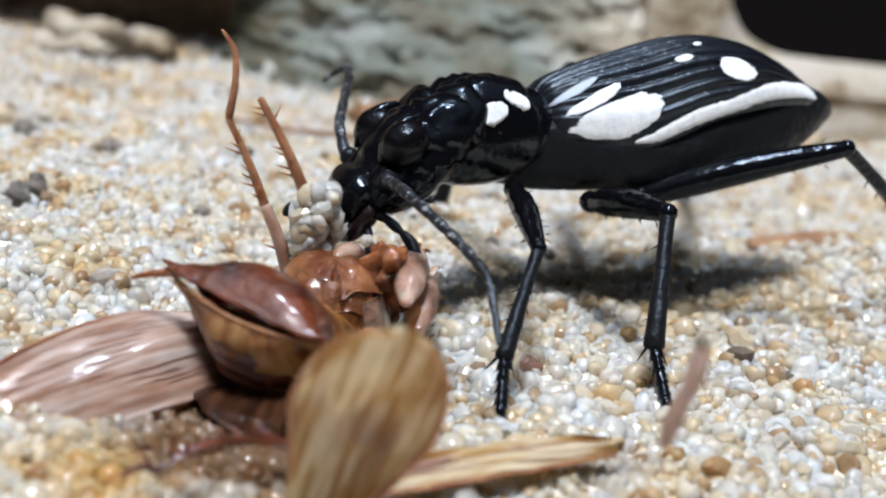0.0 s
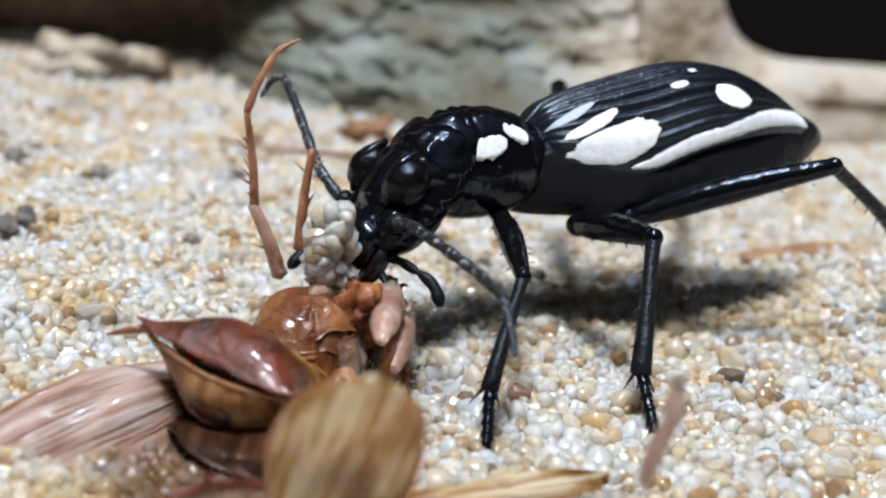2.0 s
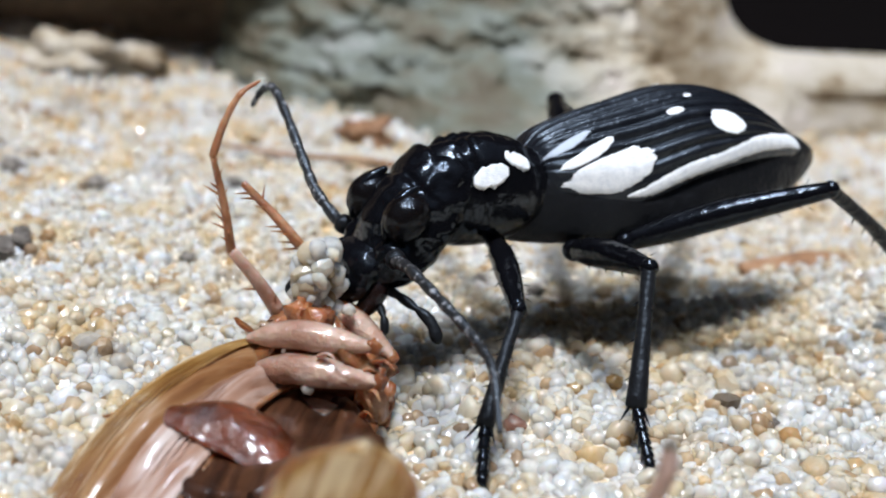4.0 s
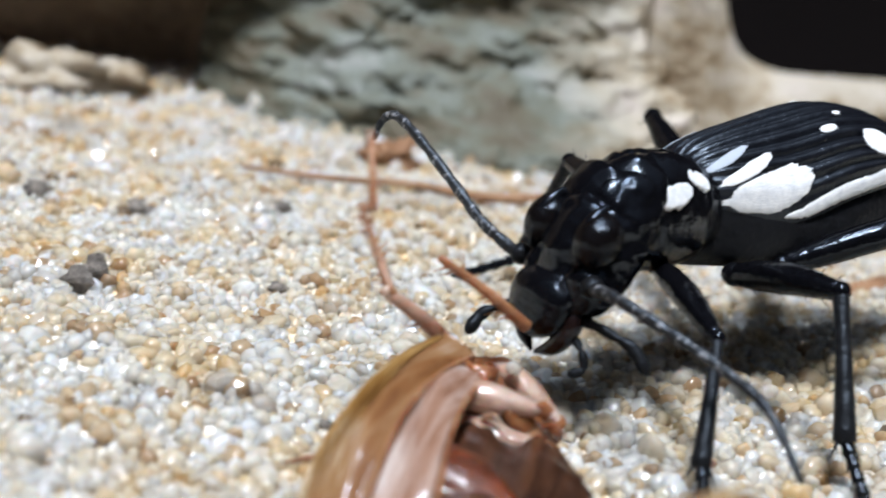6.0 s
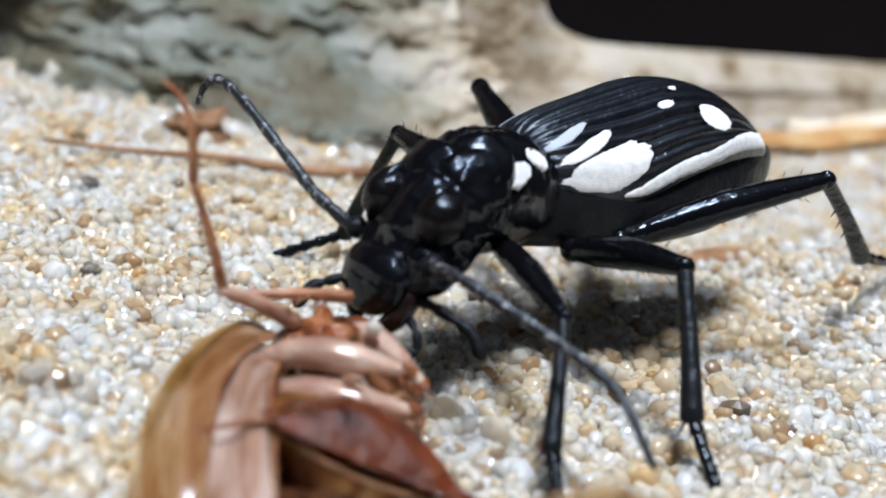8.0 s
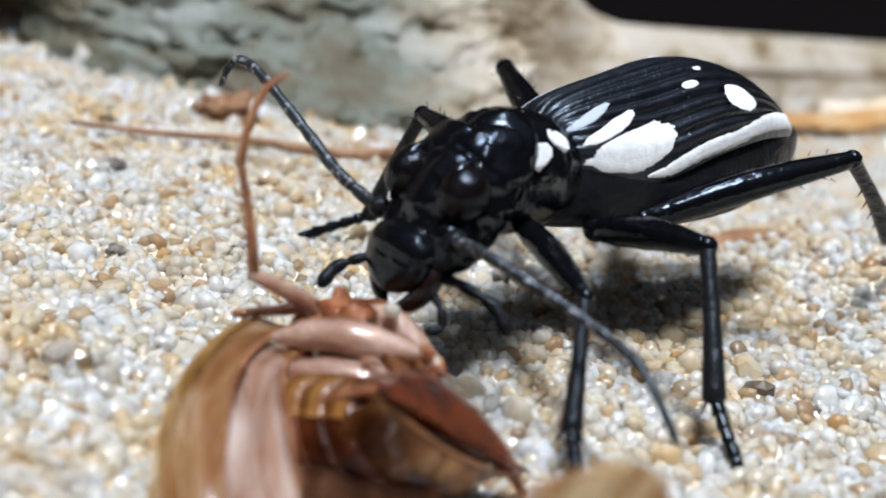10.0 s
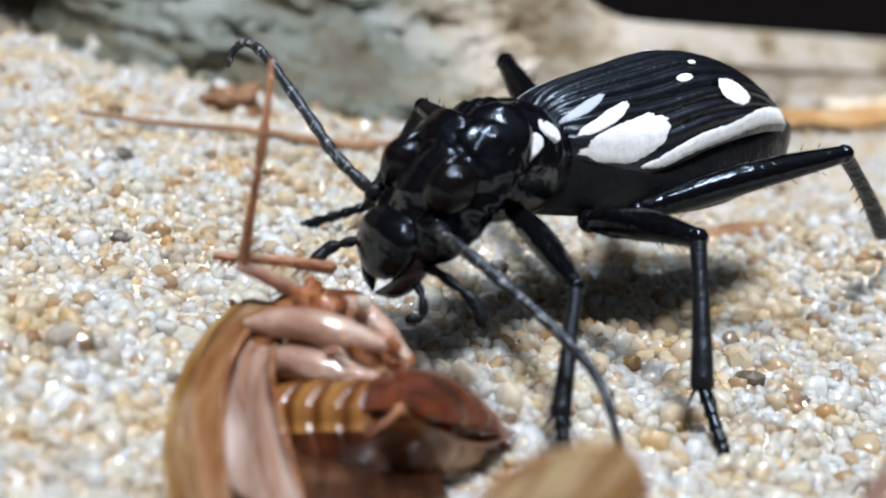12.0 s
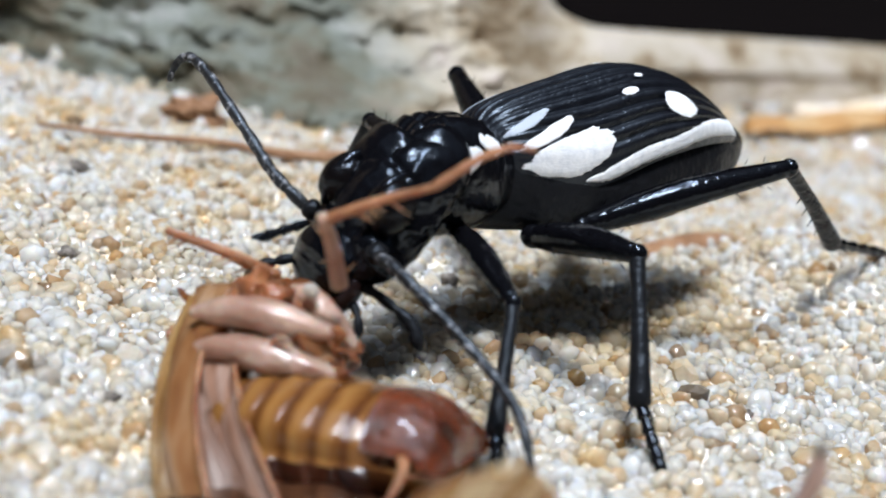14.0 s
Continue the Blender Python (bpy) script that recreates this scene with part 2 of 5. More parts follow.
def belly_material():
    """Amber plates, paler at their front edge, with a fine dark seam and a red-brown tail."""
    m, t, b = material("amber_belly")
    at, split, step = t.nodes.new("ShaderNodeTexCoord"), t.nodes.new("ShaderNodeSeparateXYZ"), t.nodes.new("ShaderNodeMath")
    t.links.new(at.outputs["Object"], split.inputs[0])
    step.operation = "MODULO"
    t.links.new(split.outputs[0], step.inputs[0])
    step.inputs[1].default_value = 0.00175
    scale = t.nodes.new("ShaderNodeMath")
    scale.operation = "MULTIPLY_ADD"
    scale.inputs[1].default_value = 570.0
    t.links.new(step.outputs[0], scale.inputs[0])
    wob = t.nodes.new("ShaderNodeMath")
    wob.operation = "MULTIPLY_ADD"
    wob.inputs[1].default_value, wob.inputs[2].default_value = 0.3, -0.15
    t.links.new(noise_of(t, 420, 3), wob.inputs[0])
    t.links.new(wob.outputs[0], scale.inputs[2])
    band = ramp(t, scale.outputs[0], [(0.0, (0.10, 0.032, 0.008)), (0.10, (0.22, 0.085, 0.020)), (0.35, (0.38, 0.18, 0.050)), (0.75, (0.24, 0.095, 0.024)), (1.0, (0.09, 0.028, 0.007))])
    tail = ramp(t, split.outputs[0], [(0.0095, (0, 0, 0)), (0.0125, (1, 1, 1))])
    mix = t.nodes.new("ShaderNodeMix")
    mix.data_type = "RGBA"
    t.links.new(tail, mix.inputs[0])
    t.links.new(band, mix.inputs[6])
    t.links.new(ramp(t, noise_of(t, 500, 3), [(0.3, (0.06, 0.012, 0.005)), (0.7, (0.20, 0.05, 0.018))]), mix.inputs[7])
    t.links.new(mix.outputs[2], b.inputs["Base Color"])
    b.inputs["Roughness"].default_value = 0.22
    b.inputs["Coat Weight"].default_value = 0.45
    b.inputs["Coat Roughness"].default_value = 0.22
    bump(t, b, noise_of(t, 1100, 3, 0.6), 0.3, 0.0003)
    tr = t.nodes.new("ShaderNodeBsdfTranslucent")
    t.links.new(mix.outputs[2], tr.inputs[0])
    ms = t.nodes.new("ShaderNodeMixShader")
    ms.inputs[0].default_value = 0.25
    t.links.new(b.outputs[0], ms.inputs[1])
    t.links.new(tr.outputs[0], ms.inputs[2])
    t.links.new(ms.outputs[0], t.nodes["Material Output"].inputs[0])
    return m


WING_PINK = streaks("pinkish_brown_wing", [(0.34, (0.24, 0.095, 0.045)), (0.44, (0.48, 0.27, 0.18)), (0.53, (0.64, 0.45, 0.36)), (0.64, (0.80, 0.68, 0.61))])
WING_BROWN = streaks("brown_wing", [(0.34, (0.18, 0.065, 0.020)), (0.45, (0.35, 0.155, 0.058)), (0.55, (0.48, 0.27, 0.13)), (0.66, (0.62, 0.44, 0.30))])
WING_AMBER = streaks("amber_wing", [(0.36, (0.20, 0.08, 0.012)), (0.45, (0.40, 0.20, 0.05)), (0.52, (0.54, 0.33, 0.12)), (0.60, (0.84, 0.72, 0.50))], 0.3, 0.40, 2100, 0.35)
TAIL = streaks("striped_brown_tail_plate", [(0.34, (0.06, 0.017, 0.005)), (0.45, (0.20, 0.068, 0.018)), (0.55, (0.38, 0.155, 0.045)), (0.66, (0.58, 0.32, 0.13))], 0.25, 0.3, 1100)
# brown membrane coloured extra dark for the shade under the belly
SHADED_HIND_WING = streaks("shaded_hind_wing", [(0.34, (0.012, 0.005, 0.003)), (0.5, (0.04, 0.015, 0.007)), (0.66, (0.10, 0.04, 0.018))], 0.3, 0.1)
CHEST = flesh("orange_brown_chest", (0.20, 0.048, 0.014), (0.52, 0.22, 0.090), thin=0.45, scale=330)
FLESH = flesh("reddish_flesh", (0.13, 0.03, 0.010), (0.48, 0.18, 0.065), scale=420)
PALE = flesh("pale_pink_flesh", (0.30, 0.125, 0.070), (0.74, 0.54, 0.43), 0.10, 0.30, 260)
BELLY = belly_material()
WINE = flesh("wine_brown_shell", (0.042, 0.008, 0.003), (0.19, 0.042, 0.012), 0.15, 0.1, 330)
SHIN = flesh("brown_shin", (0.25, 0.088, 0.032), (0.50, 0.25, 0.125), 0.25, 0.2, 420, 0.5)
PINK_QUARTZ = quartz("pink_quartz", [(0.3, (0.52, 0.22, 0.16)), (0.5, (0.70, 0.42, 0.34)), (0.7, (0.82, 0.66, 0.58))], (1, 1, 1), 0.15, 0.22, 500)
AMBER_QUARTZ = quartz("amber_quartz", [(0.3, (0.44, 0.22, 0.07)), (0.5, (0.66, 0.40, 0.16)), (0.7, (0.80, 0.62, 0.38))], (1, 1, 1), 0.15, 0.22, 500)
CLEAR_QUARTZ = quartz("clear_grey_quartz", [(0.3, (0.80, 0.68, 0.50)), (0.5, (0.92, 0.86, 0.74)), (0.7, (0.97, 0.96, 0.92))], (1, 1, 1), 0.12, 0.22, 500)
CREAM_QUARTZ = quartz("cream_quartz", [(0.3, (0.60, 0.48, 0.30)), (0.5, (0.76, 0.66, 0.48)), (0.7, (0.86, 0.80, 0.68))], (1, 1, 1), 0.15, 0.22, 500)
TWIG = rock_material("dry_brown_twig", [(0.3, (0.16, 0.07, 0.03)), (0.5, (0.30, 0.15, 0.07)), (0.7, (0.42, 0.24, 0.13))], 200)
LEAF = rock_material("dry_orange_leaf", [(0.3, (0.34, 0.16, 0.05)), (0.5, (0.50, 0.27, 0.10)), (0.7, (0.62, 0.42, 0.22))], 120)
STUB = rock_material("pinkish_brown_stalk", [(0.3, (0.20, 0.10, 0.08)), (0.5, (0.36, 0.22, 0.18)), (0.7, (0.46, 0.33, 0.28))], 300)


# ---- shapes, in centimetres ----
def part(name, shape, mat, parent=None, label="", m=None):
    v, fc = shape
    me = bpy.data.meshes.new(name)
    me.from_pydata((np.asarray(v, float) * CM).tolist(), [], [tuple(int(i) for i in q) for q in fc])
    me.polygons.foreach_set("use_smooth", [True] * len(me.polygons))
    me.materials.append(mat)
    me.update()
    ob = new(name, me)
    ob.parent = parent
    if m is not None:
        ob.matrix_basis = m
    if label:
        ob["label"] = label
    return ob


def cm_pose(m):
    """A matrix in centimetres as one in metres."""
    m = m.copy()
    m.translation = m.translation * CM
    return m


def joined(*shapes):
    vs, fs, n = [], [], 0
    for v, fc in shapes:
        vs.append(np.asarray(v, float))
        fs += [tuple(i + n for i in q) for q in fc]
        n += len(v)
    return np.concatenate(vs), fs


def spline(points, k=6):
    p = np.asarray(points, float)
    if len(p) < 3:
        return np.array([p[0] + (p[1] - p[0]) * i / k for i in range(k + 1)])
    q = np.vstack([2 * p[0] - p[1], p, 2 * p[-1] - p[-2]])
    out = []
    for i in range(len(p) - 1):
        a, b, c, d = q[i:i + 4]
        for s in np.arange(k) / k:
            out.append(0.5 * (2 * b + (c - a) * s + (2 * a - 5 * b + 4 * c - d) * s * s + (3 * b - a - 3 * c + d) * s ** 3))
    return np.array(out + [p[-1]])


def tube(points, radii, n=10, k=6, flat=1.0, rings=0, ring_depth=0.0):
    """A round limb along a smooth line; radii are spread evenly over it. rings: swellings, as of segments."""
    c = spline(points, k)
    s = np.linspace(0, 1, len(c))
    r = np.interp(s, np.linspace(0, 1, len(radii)), radii)
    if rings:
        r = r * (1 + ring_depth * (np.abs(np.sin(np.pi * rings * s)) ** 0.5 - 0.7))
    t = np.gradient(c, axis=0)
    t /= np.linalg.norm(t, axis=1)[:, None] + 1e-9
    up = np.array([0.31, 0.17, 0.93])
    vs, fs = [], []
    for i in range(len(c)):
        a = np.cross(t[i], up)
        a /= np.linalg.norm(a) + 1e-9
        b = np.cross(a, t[i])
        for j in range(n):
            w = 2 * math.pi * j / n
            vs.append(c[i] + r[i] * (math.cos(w) * a + flat * math.sin(w) * b))
    for i in range(len(c) - 1):
        for j in range(n):
            fs.append((i * n + j, i * n + (j + 1) % n, (i + 1) * n + (j + 1) % n, (i + 1) * n + j))
    for end, i in ((-1, 0), (1, len(c) - 1)):
        vs.append(c[i] + t[i] * end * r[i] * 0.6)
        for j in range(n):
            q = (i * n + j, i * n + (j + 1) % n, len(vs) - 1)
            fs.append(q if end > 0 else q[::-1])
    return np.array(vs), fs


def crumple(shape, amount, size, seed=0.0):
    """The same shape with small uneven folds, size in centimetres."""
    v, fc = shape
    w = np.array([tuple(noise.noise_vector(Vector(p) / size + Vector((seed, seed * 1.7, 0))) + 0.5 * noise.noise_vector(Vector(p) / size * 2.6 + Vector((0, seed, 3.0)))) for p in v])
    return np.asarray(v, float) + amount * w, fc


def spine(base, way, length, r):
    b, w = np.asarray(base, float), np.asarray(way, float)
    w = w / np.linalg.norm(w)
    return tube([b, b + w * length * 0.5, b + w * length], [r, r * 0.6, r * 0.1], 5, 2)


def blob(centre, size, n=20, wobble=0.0, seed=0):
    """A rounded lump."""
    vs, fs = [], []
    m = n // 2
    for i in range(m + 1):
        a = math.pi * i / m
        for j in range(n):
            w = 2 * math.pi * j / n
            d = Vector((math.sin(a) * math.cos(w), math.sin(a) * math.sin(w), math.cos(a)))
            k = 1 + wobble * (noise.noise(d * 1.7 + Vector((seed * 3.1, seed * 1.7, 0))) + 0.35 * noise.noise(d * 4.6 + Vector((seed * 1.3, 0, seed))))
            vs.append([centre[q] + size[q] * d[q] * k for q in range(3)])
    for i in range(m):
        for j in range(n):
            fs.append((i * n + j, (i + 1) * n + j, (i + 1) * n + (j + 1) % n, i * n + (j + 1) % n))
    return np.array(vs), fs


def table(rows):
    """Columns of a table as functions of its first one."""
    a = np.array(sorted(rows), float)
    def at(x):
        i = np.clip(np.searchsorted(a[:, 0], x) - 1, 0, len(a) - 2)
        s = np.clip((x - a[i, 0]) / (a[i + 1, 0] - a[i, 0]), 0, 1)
        p, q = a[max(i - 1, 0)], a[min(i + 2, len(a) - 1)]
        b, c = a[i], a[i + 1]
        mb = (c - p) / max(c[0] - p[0], 1e-6) * (c[0] - b[0])
        mc = (q - b) / max(q[0] - b[0], 1e-6) * (c[0] - b[0])
        return ((2 * s ** 3 - 3 * s * s + 1) * b + (s ** 3 - 2 * s * s + s) * mb + (3 * s * s - 2 * s ** 3) * c + (s ** 3 - s * s) * mc)[1:]
    return at


def loft(rows, n=28, steps=40, power=0.9, relief=None, chevron=0.0):
    """A body along x. Rows: x, half width, top, bottom (z)."""
    at, lo, hi = table(rows), min(r[0] for r in rows), max(r[0] for r in rows)
    vs, fs = [], []
    for i in range(steps + 1):
        x = lo + (hi - lo) * (0.5 - 0.5 * math.cos(math.pi * i / steps))
        w, top, bot = at(x)
        mid = top * 0.35 + bot * 0.65
        for j in range(n):
            a = 2 * math.pi * j / n
            c, s = math.cos(a), math.sin(a)
            k = 1 + (relief(x, a) if relief else 0)
            y = max(w, 0.004) * math.copysign(abs(c) ** power, c) * k
            z = mid + (top - mid if s > 0 else mid - bot) * math.copysign(abs(s) ** power, s) * k
            vs.append((x - chevron * (abs(c) - 0.5), y, z))
    for i in range(steps):
        for j in range(n):
            fs.append((i * n + j, (i + 1) * n + j, (i + 1) * n + (j + 1) % n, i * n + (j + 1) % n))
    fs.append(tuple(range(n)))
    fs.append(tuple(range(steps * n + n - 1, steps * n - 1, -1)))
    return np.array(vs), fs


def sheet(surface, us, vs_, thick=0.0):
    """A grid over surface(u, v), closed with a back side where thick."""
    g = [[Vector(surface(u, v)) for v in vs_] for u in us]
    nu, nv = len(us), len(vs_)
    vs = [p for row in g for p in row]
    fs = [(i * nv + j, (i + 1) * nv + j, (i + 1) * nv + j + 1, i * nv + j + 1) for i in range(nu - 1) for j in range(nv - 1)]
    if thick:
        nm = []
        for i in range(nu):
            for j in range(nv):
                a = g[min(i + 1, nu - 1)][j] - g[max(i - 1, 0)][j]
                b = g[i][min(j + 1, nv - 1)] - g[i][max(j - 1, 0)]
                c = a.cross(b)
                nm.append(c.normalized() if c.length > 1e-9 else Vector((0, 0, 1)))
        n = len(vs)
        vs = vs + [p - q * thick for p, q in zip(vs, nm)]
        fs += [tuple(k + n for k in q[::-1]) for q in fs]
        edge = [i * nv for i in range(nu)] + [(nu - 1) * nv + j for j in range(1, nv)] + [i * nv + nv - 1 for i in range(nu - 2, -1, -1)] + [j for j in range(nv - 2, 0, -1)]
        for k in range(len(edge)):
            a, b = edge[k], edge[(k + 1) % len(edge)]
            fs.append((a, b, b + n, a + n))
    return np.array([tuple(p) for p in vs]), fs


def heading(yaw, pitch, roll):
    """x ahead, y to the left, z up; pitch lowers the front, roll the left side."""
    return (Matrix.Rotation(radians(yaw), 4, "Z") @ Matrix.Rotation(radians(pitch), 4, "Y") @ Matrix.Rotation(radians(-roll), 4, "X"))


def frame_at(place, yaw, pitch, roll):
    return Matrix.Translation(place) @ heading(yaw, pitch, roll)


def aim(base, tip, roll=0.0):
    """x from base to tip, z as upright as may be, turned by roll."""
    b, x = Vector(base), (Vector(tip) - Vector(base)).normalized()
    y = Vector((0, 0, 1)).cross(x).normalized()
    z = x.cross(y)
    m = Matrix((x, y, z)).transposed().to_4x4()
    m.translation = b
    return m @ Matrix.Rotation(radians(roll), 4, "X")


# ---- sand ----
def ground_height(x, y):
    h = 0.10 * noise.noise(Vector((x * 0.28, y * 0.28, 0.3))) + 0.05 * noise.noise(Vector((x * 0.9, y * 0.9, 5.1))) + 0.045 * noise.noise(Vector((x * 2.4, y * 2.4, 7.7))) + 0.030 * noise.noise(Vector((x * 5.2, y * 5.2, 2.2)))
    h += 0.55 * math.exp(-((x - 4.9) / 1.3) ** 2 - ((y - 4.4) / 1.5) ** 2)
    h -= 0.16 * math.exp(-((x + 0.7) / 1.2) ** 2 - ((y - 0.7) / 1.2) ** 2)
    return h - 0.03


def make_ground():
    xs = np.concatenate([np.linspace(-40, -6, 18)[:-1], np.linspace(-6, 9, 181), np.linspace(9, 40, 16)[1:]])
    ys = np.concatenate([np.linspace(-30, -3, 14)[:-1], np.linspace(-3, 13, 191), np.linspace(13, 40, 14)[1:]])
    ob = part("ground", sheet(lambda u, v: (u, v, ground_height(u, v) - 0.016), list(xs), list(ys)), SAND)
    return tagged(ob, "pale quartz sand floor with shallow hollows", "sand", kind="structure")


def icosphere(level):
    bm = bmesh.new()
    bmesh.ops.create_icosphere(bm, subdivisions=level, radius=1)
    v = np.array([p.co[:] for p in bm.verts])
    fc = np.array([[p.index for p in q.verts] for q in bm.faces])
    bm.free()
    return v, fc


def grain_cloud(name, places, sizes, level, rng, mat=None):
    v, fc = icosphere(level)
    n, k = len(places), len(v)
    # worn facets: each grain is a ball cut by a few random planes
    cut = np.ones((n, k))
    for _ in range(9):
        way = rng.normal(size=(n, 3))
        way /= np.linalg.norm(way, axis=1)[:, None]
        dot = way @ v.T
        reach = rng.uniform(0.50, 0.90, (n, 1))
        cut = np.minimum(cut, np.where(dot > reach, reach / np.maximum(dot, 0.1), 1))
    jag = (cut * (1 + rng.uniform(-0.03, 0.03, (n, k))))[:, :, None]
    stretch = rng.uniform(0.80, 1.35, (n, 1, 3))
    q = rng.normal(size=(n, 4))
    q /= np.linalg.norm(q, axis=1)[:, None]
    w, x, y, z = q.T
    rot = np.stack([1 - 2 * (y * y + z * z), 2 * (x * y - z * w), 2 * (x * z + y * w), 2 * (x * y + z * w), 1 - 2 * (x * x + z * z),
                    2 * (y * z - x * w), 2 * (x * z - y * w), 2 * (y * z + x * w), 1 - 2 * (x * x + y * y)], 1).reshape(n, 3, 3)
    p = np.einsum("nij,nkj->nki", rot, v[None] * jag * stretch) * sizes[:, None, None] + places[:, None, :]
    me = bpy.data.meshes.new(name)
    me.vertices.add(n * k)
    me.vertices.foreach_set("co", (p * CM).ravel())
    loops = (fc[None] + (np.arange(n) * k)[:, None, None]).ravel()
    me.loops.add(len(loops))
    me.loops.foreach_set("vertex_index", loops)
    me.polygons.add(n * len(fc))
    me.polygons.foreach_set("loop_start", np.arange(0, len(loops), 3))
    me.polygons.foreach_set("use_smooth", np.repeat(rng.random(n) < 0.85, len(fc)))
    me.update(calc_edges=True)
    me.materials.append(mat or GRAIN)
    return new(name, me)


def scatter(y0, y1, step, rng):
    pts = []
    for y in np.arange(y0, y1, step):
        for x in np.arange(-3.35 - 0.32 * (y + 2), 3.3 + 0.62 * (y + 2), step):
            pts.append((x + rng.uniform(-0.45, 0.45) * step, y + rng.uniform(-0.45, 0.45) * step))
    return np.array(pts)


def make_grains():
    rng = np.random.default_rng(3)
    for y0, y1, step, level in ((-2.2, -0.4, 0.086, 2), (-0.4, 3.0, 0.086, 2), (3.0, 8.5, 0.088, 1), (8.5, 12.0, 0.11, 1)):
        xy = scatter(y0, y1, step, rng)
        r = step * rng.uniform(0.50, 1.05, len(xy)) * np.where(rng.random(len(xy)) < 0.10, 1.35, 1)
        z = np.array([ground_height(a, b) for a, b in xy]) + rng.uniform(-0.55, 0.25, len(xy)) * r
        ob = grain_cloud("sand_grains", np.column_stack([xy, z]), r, level, rng)
        tagged(ob, "loose rounded quartz sand grains, white, grey and amber", "sand", kind="stuff")


# ---- rocks behind ----
def lumpy(x, y, seed, fine=1.0):
    a = noise.noise(Vector((x * 0.5 + seed, y * 0.7, seed)))
    b = noise.noise(Vector((x * 1.4 + seed, y * 2.6, seed * 2)))
    c = noise.noise(Vector((x * 3.5, y * 6.0, seed * 3)))
    return 0.5 * a + fine * (0.28 * b + 0.10 * c)


def make_rocks():
    g = lambda n, a, b: [a + (b - a) * i / n for i in range(n + 1)]
    # lumpy greenish boulder with a foot that runs out under the sand
    def mid(u, v):
        edge = abs((u - 0.4 + 0.5 * lumpy(v, 1.0, 9.0)) / (3.3 if u > 0.4 else 3.7))
        w = 0.35 * noise.noise(Vector((u * 2.0, v * 3.0, 1.0)))
        cell = noise.voronoi(Vector((u * 1.9 + w, v * 3.8 + w, 3.0)))[0][0]
        foot = 0.9 * math.exp(-(max(v, 0) / 0.45) ** 2) / (1 + math.exp(-(u + 0.3) * 5)) / (1 + math.exp((u - 2.0) * 4))
        y = 9.0 + 0.8 * max(v, 0) + 2.2 * edge ** 4 - foot - 0.36 * lumpy(u, v, 2.0) - 0.30 * (0.45 - cell)
        y += 0.10 * noise.noise(Vector((u * 3.2, v * 7.0, 5.0))) + 0.055 * noise.noise(Vector((u * 7.0, v * 13.0, 8.0)))
        return (u, y, v)
    rock = part("boulder", sheet(mid, g(190, -2.9, 2.9), g(150, -0.5, 3.6), 0.25), ROCK_GREEN)
    tagged(rock, "lumpy grey-green stone rising from the sand", "rock")
    # brown overhanging stone; its jutting top, out of view, is added to shade the wall
    def left(u, v):
        over = 1.3 / (1 + math.exp(-(v - 1.9 - 0.12 * u) * 6))
        return (u, 11.2 - over - 0.6 * lumpy(u, v, 7.0), v)
    rock = part("overhang_rock", sheet(left, g(90, -14, -1.3), g(60, -0.5, 6.0), 1.5), ROCK_BROWN)
    tagged(rock, "dark brown overhanging stone with a shaded hollow", "rock")
    # pale ledge, sweeping up to a rounded shoulder on one side
    def ledge(u, v):
        crest = 0.93 - 0.075 * (u - 3.9) + 1.2 * math.exp(-(u - 3.0) / 0.24) if u > 2.8 else 3.6 + (2.8 - u)
        crest = max(0.3, min(crest, 3.8))
        k = (0.16 + 0.5 / (1 + math.exp((u - 3.6) * 6))) * lumpy(u * 0.8, v * 4, 11.0, 0.8)
        face = min(v / 0.55, 1.0)
        back = max((v - 0.55) / 0.45, 0.0)
        return (u + 0.05 * k, 9.9 + 0.72 * max(0.0, u - 4.0) + 1.1 * face ** 2 + k * (1 - face) + back * 0.5, -0.4 + (crest + 0.4) * math.sin(face * math.pi / 2) - 1.2 * back + 0.3 * k * (1 - face))
    rock = part("stone_ledge", sheet(ledge, [2.1 + 0.03 * i for i in range(70)] + g(90, 4.2, 18), g(60, 0.0, 1.0), 0.8), ROCK_PALE)
    tagged(rock, "low pale stone ledge rising to a shoulder", "rock")
    def slab(u, v):
        return (u, 10.16 - 0.15 * math.sin(math.pi * min(1, v * 1.6)) * (1 - 0.3 * v) + 0.35 * lumpy(u, v * 3, 15.0), 1.52 + 0.10 * u + 2.4 * v + 0.12 * lumpy(u * 2, 0.5, 17.0))
    rock = part("rock_slab", sheet(slab, g(80, -2.4, 1.3), g(40, 0, 1), 1.0), ROCK_DARK)
    tagged(rock, "dark brown stone slab resting over the grey-green stone", "rock")
    rock = part("rubble", joined(blob((-4.45, 9.6, 0.18), (0.50, 0.35, 0.20), 26, 0.9, 3), blob((-3.75, 9.9, 0.10), (0.34, 0.28, 0.15), 20, 0.9, 5)), ROCK_PALE)
    tagged(rock, "pale pinkish-brown rubble in front of the brown stone", "rock")
    # black sheet added to stand in for the unlit gap behind the stones
    back = part("dark_backing", sheet(lambda u, v: (u, 12.6 + 0.72 * max(0.0, u - 4.0), v), g(40, -40, 40), g(4, -1, 25), 0.5), HOLLOW_DARK)
    tagged(back, "flat black sheet painted as the dark of the hollow behind the stones", "backdrop", kind="structure")


# ---- the beetle ----
ROOT = (1.30, 2.90, 0.0)
HULL = frame_at((0.70, 2.77, 1.22), 208.4, 0.2, -4.7)
COLLAR = frame_at((0.95, 2.70, 1.20), 208, -5, -2)
NECK = (0.17, 2.15, 1.58)

